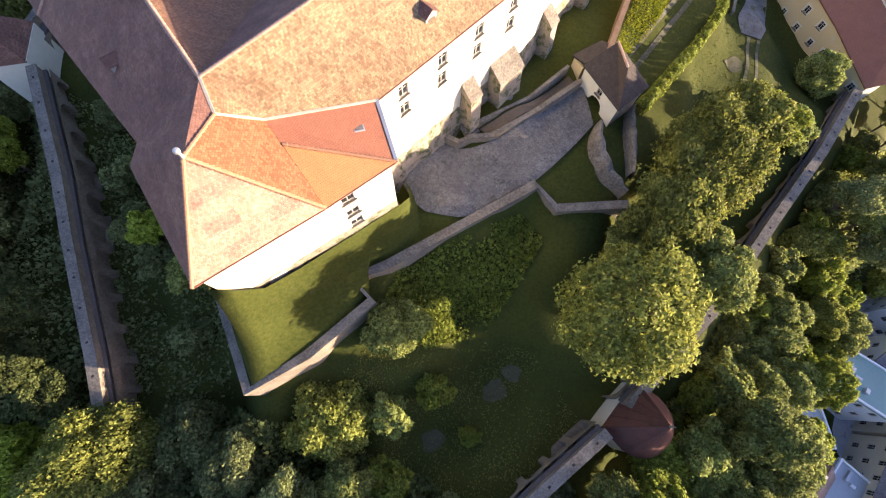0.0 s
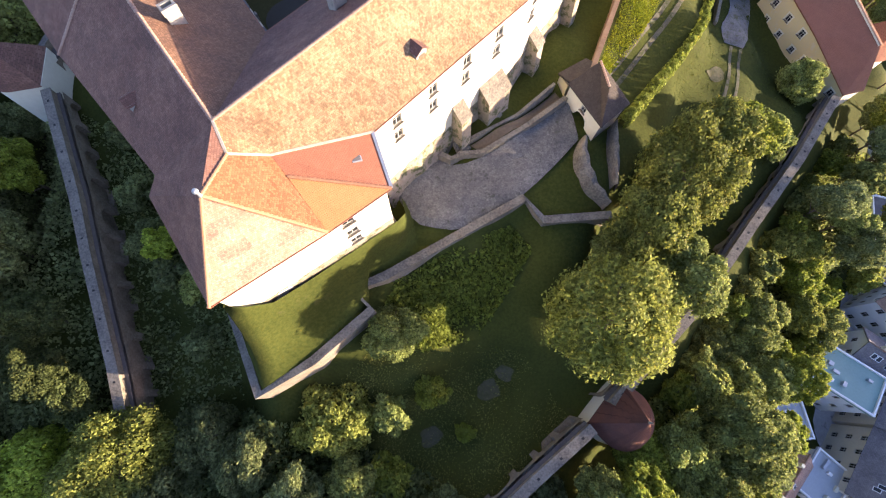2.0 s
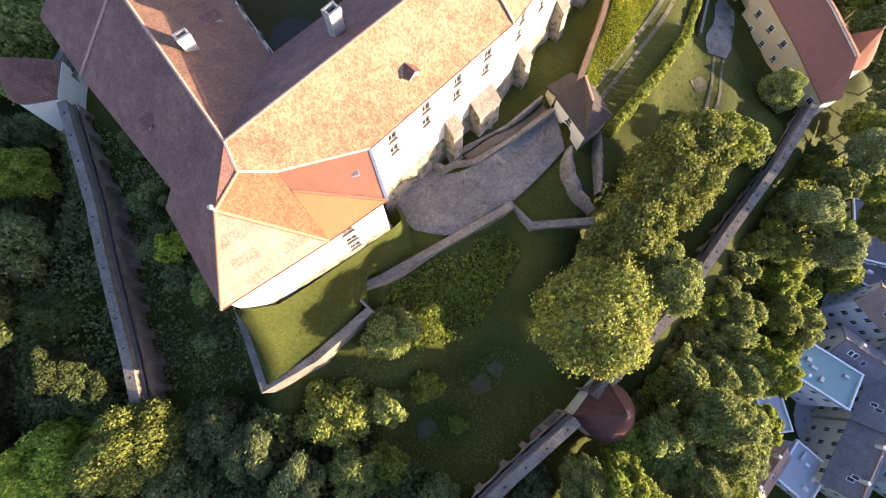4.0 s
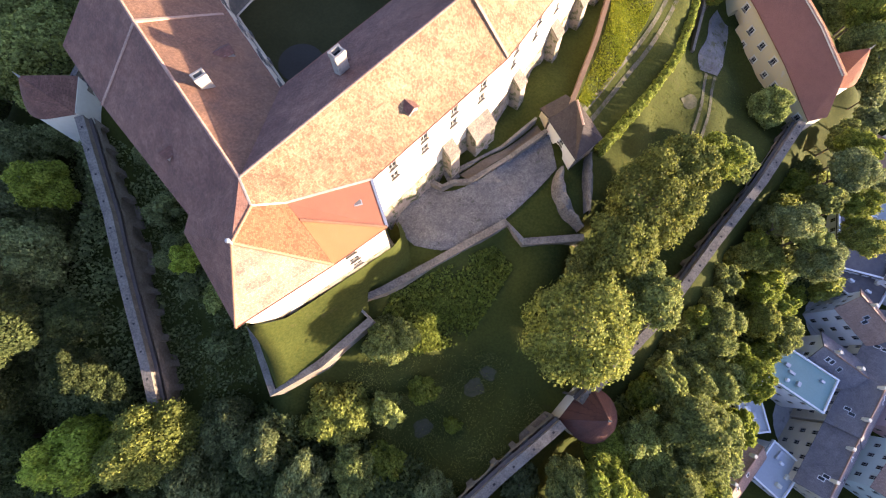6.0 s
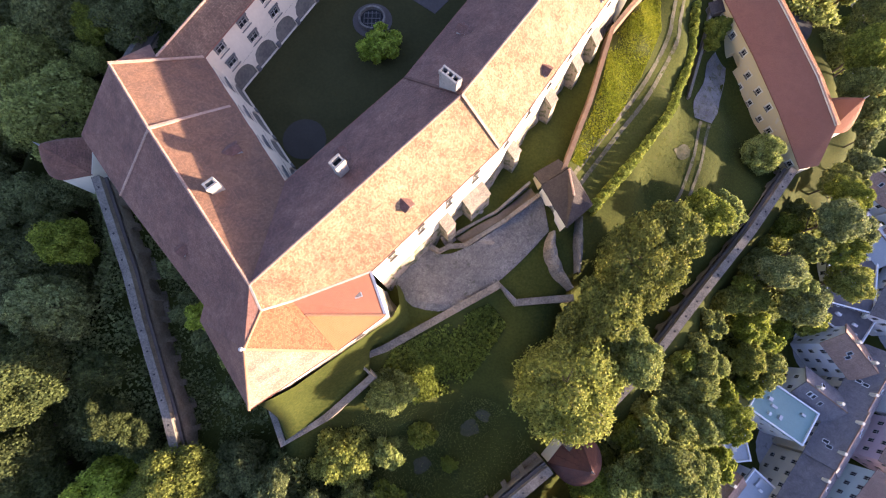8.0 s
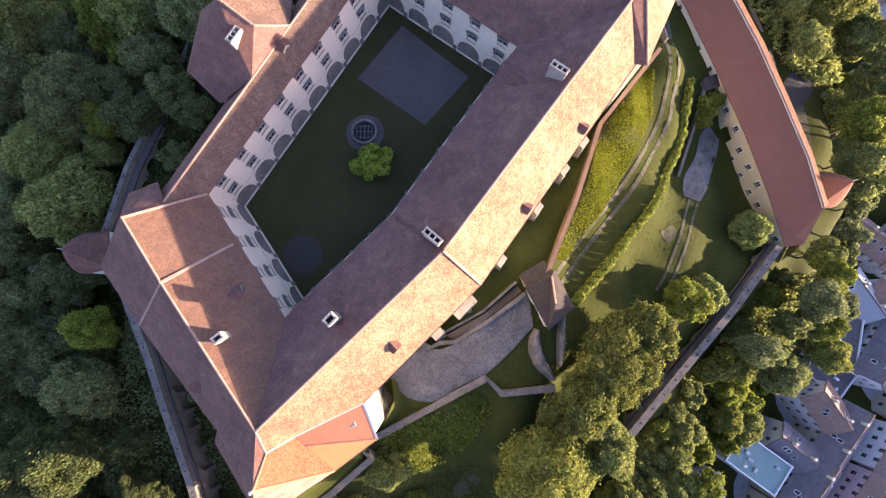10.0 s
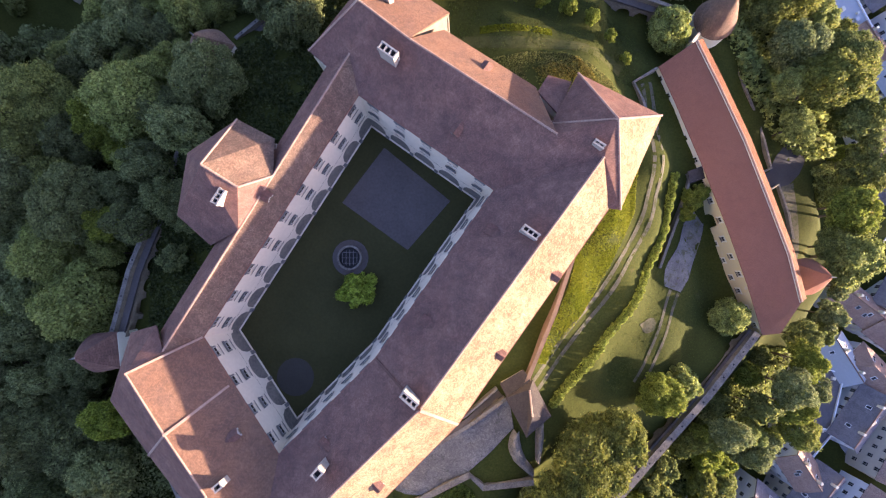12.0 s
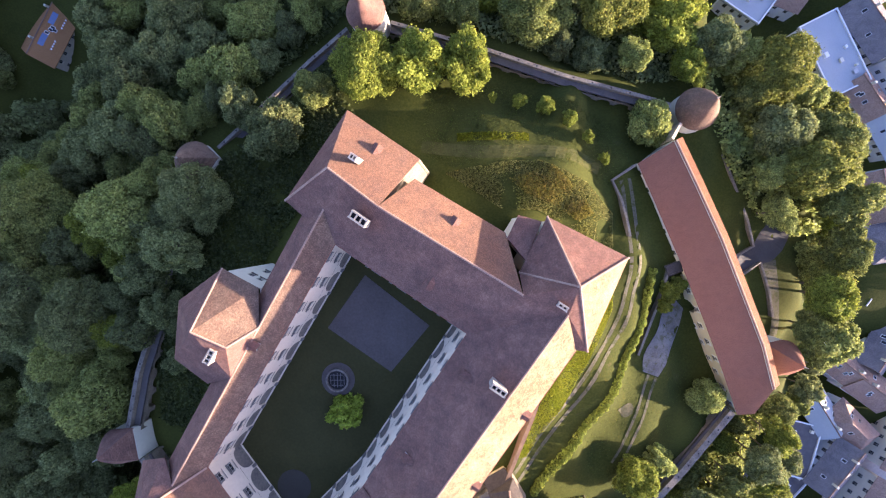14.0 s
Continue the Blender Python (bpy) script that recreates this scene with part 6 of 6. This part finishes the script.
def hedge(line, w, h, label):
    """A clipped hedge of leaf clumps along the line."""
    rng = np.random.default_rng(3)
    pts = smooth_line(line, 8)
    n = 9000
    seg = rng.integers(0, len(pts) - 1, n)
    t = rng.random(n)
    P = np.array(pts)
    c = P[seg] * (1 - t)[:, None] + P[seg + 1] * t[:, None]
    d = P[seg + 1] - P[seg]
    d /= np.linalg.norm(d, axis=1, keepdims=True)
    a = rng.uniform(-0.2, math.pi + 0.2, n)
    wob = 0.9 + 0.16 * np.sin(c[:, 0] * 1.3) * np.sin(c[:, 1] * 0.9 + 1) + 0.12 * np.sin(c[:, 0] * 3.1 + c[:, 1] * 2.3)
    off = np.cos(a) * w * wob * rng.uniform(0.8, 1.1, n)
    z = np.array([ground(x, y) for x, y in c]) + np.sin(a) * h * wob
    pos = np.stack([c[:, 0] - d[:, 1] * off, c[:, 1] + d[:, 0] * off, z], 1)
    nor = np.stack([-d[:, 1] * np.cos(a), d[:, 0] * np.cos(a), np.sin(a)], 1) + rng.normal(size=(n, 3)) * 0.5
    nor /= np.linalg.norm(nor, axis=1, keepdims=True)
    u = np.cross(nor, rng.normal(size=(n, 3)))
    u /= np.linalg.norm(u, axis=1, keepdims=True)
    v = np.cross(nor, u)
    s = 0.2 * rng.uniform(0.6, 1.3, (n, 1))
    quad = np.stack([pos - u * s, pos + v * s, pos + u * s, pos - v * s], 1).reshape(-1, 3)
    ob = from_lists("hedge", quad.tolist(), [tuple(range(4 * i, 4 * i + 4)) for i in range(n)], M_LEAF_LIGHT)
    return tagged(ob, label, "hedge")


hedge([(28.4, 34.8), (33.6, 40.5), (39.2, 46.9), (44.0, 53.2), (48.3, 59.9), (51.0, 66.0), (52.4, 72.0), (53.8, 78.8)], 0.85, 1.9, "long bushy hedge along the lane")

# ---- the town below ----
def house(x, y, L, W, rz, wall_h, roof_h, wall_mat, roof_mat, label, storeys=3, z=None, hip=False, flat=False, nwin=None):
    h = thing("house", label, "house", "houses of the town")
    z = ground(x, y) if z is None else z
    h.matrix_basis = pose(x, y, z, 0, 0, rz)
    a, b = L / 2, W / 2
    corners = [(-a, -b), (a, -b), (a, b), (-a, b)]
    rows = [0.9 + wall_h / storeys * i for i in range(storeys)]
    for k in range(4):
        p, q = corners[k], corners[(k + 1) % 4]
        n = max(1, round(math.dist(p, q) / 2.9))
        facade(h, p, q, -4, wall_h, rows, n, 0.95, 1.45, wall_mat, None, 0.8, sill=False)
    o = 0.4
    rng = random.Random(int(x * 7 + y * 13))
    if flat:
        for _ in range(5):
            kx, ky = rng.uniform(-0.4, 0.4) * L, rng.uniform(-0.35, 0.35) * W
            part(rng.choice(("roof_vent", "roof_hatch")), box_bm(kx, ky, wall_h + 0.6, rng.uniform(0.5, 1.4), rng.uniform(0.5, 1.1), rng.uniform(0.4, 0.9), 0, 0.03), rng.choice((M_WHITEW, M_METAL, M_PLASTER)), h)
        for cx, cy, sx, sy in ((0, -b - 0.2, L + 0.8, 0.3), (0, b + 0.2, L + 0.8, 0.3), (-a - 0.2, 0, 0.3, W), (a + 0.2, 0, 0.3, W)):
            part("parapet", box_bm(cx, cy, wall_h + 0.45, sx, sy, 0.55), wall_mat, h)
    else:
        tilt = math.degrees(math.atan2(roof_h + 0.2, b + o))
        for _ in range(4):
            kx, s_ = rng.uniform(-0.3, 0.3) * L, rng.choice((-1, 1))
            u_ = rng.uniform(0.3, 0.7)
            sk_ = part("skylight", box_bm(0, 0, 0, 0.8, 1.1, 0.22, 0, 0.02), M_WHITEW if rng.random() < 0.6 else M_METAL, h)
            sk_.matrix_basis = pose(kx, s_ * b * u_, wall_h + roof_h * (1 - u_) + 0.06, -s_ * tilt, 0, 0)
            part("pane", box_bm(0, 0, 0.115, 0.6, 0.9, 0.02), M_GLASS, sk_)
    if flat:
        prism("flat_roof", [(-a - o, -b - o), (a + o, -b - o), (a + o, b + o), (-a - o, b + o)], wall_h, wall_h + 0.35, roof_mat, h)
    elif hip:
        r0, r1 = (-a + b, 0, wall_h + roof_h), (a - b, 0, wall_h + roof_h)
        e = [(-a - o, -b - o, wall_h), (a + o, -b - o, wall_h), (a + o, b + o, wall_h), (-a - o, b + o, wall_h)]
        for pl in ((r0, r1, e[1], e[0]), (r1, r0, e[3], e[2]), (r0, e[0], e[3]), (r1, e[2], e[1])):
            slab("roof_slope", pl, roof_mat, h)
    else:
        r0, r1 = (-a - o, 0, wall_h + roof_h), (a + o, 0, wall_h + roof_h)
        e = [(-a - o, -b - o, wall_h - 0.2), (a + o, -b - o, wall_h - 0.2), (a + o, b + o, wall_h - 0.2), (-a - o, b + o, wall_h - 0.2)]
        slab("roof_slope", (r0, r1, e[1], e[0]), roof_mat, h)
        slab("roof_slope", (r1, r0, e[3], e[2]), roof_mat, h)
        for s in (-1, 1):
            from_lists("gable", [(s * a, -b, wall_h), (s * a, b, wall_h), (s * a, 0, wall_h + roof_h - 0.15)], [(0, 1, 2)], wall_mat, h)
        for kx in (-0.25, 0.3):
            part("house_chimney", box_bm(L * kx, 0.6, wall_h + roof_h + 0.1, 0.6, 0.6, 1.6, bevel=0.03), M_PLASTER, h)
        ridge_tiles("ridge", (r0[0], 0, r0[2]), (r1[0], 0, r1[2]), M_BROWNTILE, h)
    return h


M_WHITEW = material("white_house_plaster", (0.80, 0.80, 0.80), (0.74, 0.74, 0.75), 0.9, 0.2, 2.0, 0.1, 5.0)
M_PANEL = material("blue_glazed_panel", (0.10, 0.16, 0.30), (0.14, 0.20, 0.34), 0.25, 0.5, 3.0, 0, 1, spec=0.6)
M_GREENW = material("pale_green_plaster", (0.60, 0.66, 0.60), (0.55, 0.62, 0.56), 0.9, 0.2, 2.0, 0.1, 5.0)
M_PINKW = material("pink_plaster", (0.68, 0.48, 0.50), (0.62, 0.43, 0.45), 0.9, 0.2, 2.0, 0.1, 5.0)
M_BEIGEW = material("beige_plaster", (0.62, 0.55, 0.43), (0.56, 0.50, 0.40), 0.9, 0.2, 2.0, 0.1, 5.0)

# x, y, length, width, turn, eaves, ridge rise, wall, roof, storeys, form, words
W_, G_, K_, B_ = M_WHITEW, M_GREENW, M_PINKW, M_BEIGEW
for x, y, L, W, rz, eave, rise, wm, rm, st, form, words in (
        (76.4, 0.3, 12.0, 7.2, -36, -16.2, 0.8, W_, M_TEAL, 3, "flat", "white town house with a green copper roof"),
        (85.0, 3.2, 8.8, 7.2, -40, -17.0, 2.6, W_, M_DARKTILE, 3, "gable", "white town house with a dark tile roof"),
        (93.8, 12.2, 9.0, 7.4, -58, -17.0, 3.0, W_, M_BROWNTILE, 3, "gable", "white town house with a brown tile roof"),
        (79.5, -16.0, 13.0, 7.4, 51, -17.4, 3.4, B_, M_DARKTILE, 3, "gable", "beige street house with a dark tile roof"),
        (88.0, -5.2, 13.5, 7.6, 51, -17.0, 3.4, B_, M_DARKTILE, 3, "gable", "beige street house with a dark tile roof"),
        (97.0, 6.0, 13.5, 7.6, 51, -17.4, 3.4, B_, M_DARKTILE, 3, "gable", "beige street house with a dark tile roof"),
        (61.5, -17.0, 12.0, 6.5, 46, -18.4, 3.0, B_, M_BROWNTILE, 2, "gable", "low house with a brown tile roof"),
        (67.8, -7.0, 6.8, 4.5, -84, -20.0, 0.6, W_, M_GREYROOF, 2, "flat", "low annex with a grey sheet roof"),
        (70.8, -17.5, 8.0, 6.5, 46, -20.0, 0.6, W_, M_GREYROOF, 2, "flat", "low annex with a grey sheet roof"),
        (98.7, 29.0, 13.8, 10.4, -105, -18.6, 0.8, W_, M_DARKTILE, 3, "flat", "large house with a flat dark roof"),
        (105.5, 38.0, 11.0, 6.6, -60, -18.0, 2.2, W_, M_GREYROOF, 3, "gable", "white house with a pale grey sheet roof"),
        (93.0, -18.5, 11.5, 8.0, 44, -16.0, 3.0, G_, M_BROWNTILE, 4, "gable", "pale green street house with windows in rows"),
        (102.0, -8.0, 10.5, 8.0, 50, -16.2, 3.0, K_, M_BROWNTILE, 4, "gable", "pink street house with windows in rows"),
        (109.5, 1.5, 11.5, 8.0, 53, -16.4, 3.0, W_, M_BROWNTILE, 4, "gable", "white street house with a brown tile roof"),
        (107.2, 128.0, 18.6, 9.0, -65, -18.2, 0.9, W_, M_GREYROOF, 3, "flat", "long house with a grey-blue sheet roof"),
        (115.5, 134.0, 15.0, 8.5, -57, -17.6, 3.2, B_, M_DARKTILE, 4, "gable", "beige house with a row of windows"),
        (115.8, 117.5, 10.2, 7.0, -58, -19.0, 2.6, W_, M_BROWNTILE, 3, "gable", "white house with a brown tile roof"),
        (121.5, 108.0, 10.2, 7.0, -62, -19.0, 2.6, W_, M_GREYROOF, 3, "gable", "white house with a grey sheet roof"),
        (119.0, 93.0, 12.0, 8.0, -75, -19.0, 2.8, W_, M_BROWNTILE, 3, "gable", "white house with a brown tile roof"),
        (118.5, 80.0, 11.0, 8.0, -80, -19.0, 2.8, W_, M_DARKTILE, 3, "hip", "white house with a dark hipped roof"),
        (114.2, 67.0, 9.8, 8.0, 56, -18.4, 3.0, W_, M_GREYROOF, 3, "hip", "white house with a grey-blue hipped roof"),
        (119.0, 55.0, 11.0, 7.4, 59, -17.6, 3.0, G_, M_DARKTILE, 4, "gable", "pale green house with rows of windows"),
        (109.4, 51.6, 11.4, 7.2, -40, -18.2, 3.0, W_, M_BROWNTILE, 3, "gable", "white house with a weathered brown roof"),
        (117.2, 44.6, 10.0, 7.6, -38, -18.2, 3.0, W_, M_BROWNTILE, 3, "gable", "white house with a weathered brown roof"),
        (112.0, 35.0, 12.4, 7.2, -47, -17.8, 3.2, W_, M_BROWNTILE, 3, "hip", "white house with a brown hipped roof"),
        (108.5, 24.0, 14.0, 8.0, 54, -17.4, 3.2, W_, M_DARKTILE, 3, "gable", "white house with a dark tile roof"),
        (98.0, 20.0, 9.5, 8.0, -40, -20.4, 0.6, W_, M_DARKTILE, 2, "flat", "low house with a flat dark roof"),
        (118.5, 14.0, 14.0, 8.5, 60, -16.6, 3.0, B_, M_BROWNTILE, 4, "gable", "beige street house with rows of windows"),
        (126.0, 29.0, 14.0, 8.5, 62, -16.6, 3.0, B_, M_BROWNTILE, 4, "gable", "beige street house with rows of windows"),
        (130.0, 46.0, 14.0, 9.0, 60, -17.0, 3.0, W_, M_DARKTILE, 4, "gable", "white street house with a dark roof"),
        (88.5, 143.5, 11.0, 7.0, -37, -20.5, 0.6, W_, M_GREYROOF, 2, "flat", "low house with a grey sheet roof"),
        (97.5, 145.0, 10.0, 7.5, -25, -20.5, 2.6, W_, M_BROWNTILE, 2, "gable", "white house with a brown tile roof"),
        (101.0, 157.0, 14.0, 9.0, -30, -19.5, 3.0, B_, M_DARKTILE, 3, "hip", "beige house with a dark hipped roof"),
        (121.0, 150.0, 16.0, 9.0, -60, -18.0, 3.0, W_, M_BROWNTILE, 4, "gable", "white house with a brown tile roof"),
        (128.0, 65.0, 12.0, 8.0, 62, -18.0, 3.0, W_, M_BROWNTILE, 3, "gable", "white house with a brown tile roof"),
        (130.0, 82.0, 12.0, 8.0, -75, -18.0, 3.0, W_, M_DARKTILE, 3, "gable", "white house with a dark tile roof"),
        (131.0, 100.0, 12.0, 8.0, -70, -18.0, 3.0, B_, M_BROWNTILE, 3, "gable", "beige house with a brown tile roof"),
        (127.0, 122.0, 14.0, 8.0, -60, -18.0, 3.0, W_, M_DARKTILE, 3, "gable", "white house with a dark tile roof")):
    z0 = min(-26.5, eave - 3 * st)
    house(x, y, L, W, rz, eave - z0, rise, wm, rm, words, st, z0, form == "hip", form == "flat")
town_yard = prism("town_pavement", [(62, -60), (200, -60), (200, 190), (76, 190), (76, 140), (84, 134), (97, 130), (104, 118), (109, 108), (115, 96), (113, 82), (103, 62), (98, 44), (92, 30), (86, 17), (74, 6), (63, -4)], -34, -26.4, M_TOWNPAVE)
tagged(town_yard, "grey paved yards and lanes between the town houses", "pavement", "", "structure")
street = strip("street", [(74.0, -40.0), (93.0, -16.0), (104.0, -1.5), (113.5, 12.0), (121.0, 27.0), (127.0, 44.0)], [(78.0, -42.0), (97.0, -18.5), (107.0, -4.0), (116.5, 10.0), (124.0, 26.0), (130.0, 43.0)], M_ASPHALT, 0.0, label="narrow town street between house fronts", category="street")
for v_ in street.data.vertices:
    v_.co.z = -26.3


villa = house(-99.8, 147.5, 17.5, 11.0, 57, 5.6, 3.0, M_BEIGEW, M_AMBER, "detached house with an orange tile roof and roof panels", 2, -26.6)
for k_ in (-3.4, 3.2):
    bm = box_bm(0, 0, 0, 3.4, 2.6, 0.12, bevel=0.02)
    pn = part("roof_panel", bm, M_PANEL, villa, "blue-grey glazed roof panel")
    pn.matrix_basis = pose(k_, -2.0, 7.45, 33, 0, 0)
    for e_ in range(4):
        w_ = part("skylight", box_bm(k_ - 1.2 + 0.8 * e_, -3.6, 6.6, 0.45, 0.6, 0.2, bevel=0.02), M_WHITEW, villa)
terrace = prism("villa_terrace", [(-94.8, 154.0), (-91.5, 150.5), (-96.8, 141.0), (-102.5, 140.5)], -29, -25.6, M_TOWNPAVE)
tagged(terrace, "pale paved terrace beside the detached house", "terrace", "", "structure")


def paint_material(name, col):
    m = material(name, col, tuple(c * 0.94 for c in col), 0.3, 0.6, 3.0, 0, 1, spec=0.5)
    return m


M_TYRE = material("black_rubber", (0.02, 0.02, 0.02), (0.03, 0.03, 0.03), 0.9, 1.0, 8.0, 0.2, 20.0)


def car(x, y, rz, paint, words):
    """A parked hatchback: body, glazed cabin, roof and four wheels with rims."""
    c = thing("car", words, "car", "parked cars")
    c.matrix_basis = pose(x, y, -26.38, 0, 0, rz)
    prof = [(-2.1, 0.3), (2.05, 0.3), (2.1, 0.65), (1.9, 0.82), (0.95, 0.95), (-1.75, 0.98), (-2.1, 0.8)]
    def shell(name, pts, w0, w1, mat):
        n = len(pts)
        v = [(px, s * (w0 if pz < 1.0 else w1), pz) for s in (-1, 1) for px, pz in pts]
        f = [tuple(range(n)), tuple(range(n, 2 * n))[::-1]] + [(i, n + i, n + (i + 1) % n, (i + 1) % n) for i in range(n)]
        return from_lists(name, v, f, mat, c)
    shell("body", prof, 0.86, 0.86, paint)
    shell("cabin_glass", [(-1.7, 0.95), (0.9, 0.93), (0.35, 1.38), (-1.4, 1.4)], 0.8, 0.62, M_GLASS)
    part("roof", box_bm(-0.55, 0, 1.42, 1.75, 1.22, 0.06, bevel=0.02), paint, c)
    for sx in (-1.3, 1.3):
        for sy in (-0.8, 0.8):
            bm = bmesh.new()
            bmesh.ops.create_cone(bm, cap_ends=True, segments=14, radius1=0.31, radius2=0.31, depth=0.2, matrix=Matrix.Translation((sx, sy, 0.31)) @ Matrix.Rotation(radians(90), 4, "X"))
            w_ = part("wheel", bm, M_TYRE, c)
            bm = bmesh.new()
            bmesh.ops.create_cone(bm, cap_ends=True, segments=10, radius1=0.18, radius2=0.18, depth=0.22, matrix=Matrix.Translation((sx, sy, 0.31)) @ Matrix.Rotation(radians(90), 4, "X"))
            part("rim", bm, M_METAL, w_)
    return c


M_WHITECAR = paint_material("white_car_paint", (0.78, 0.78, 0.78))
M_BLUECAR = paint_material("violet_blue_car_paint", (0.10, 0.10, 0.22))
car(109.5, 4.6, 55, M_WHITECAR, "white hatchback parked in the town street")
car(107.1, 32.7, -30, M_BLUECAR, "dark blue car parked in a paved yard")
car(102.2, 27.0, 60, M_WHITECAR, "white car parked in a paved yard")
car(106.3, 33.6, -30, M_WHITECAR, "white car parked in a paved yard")
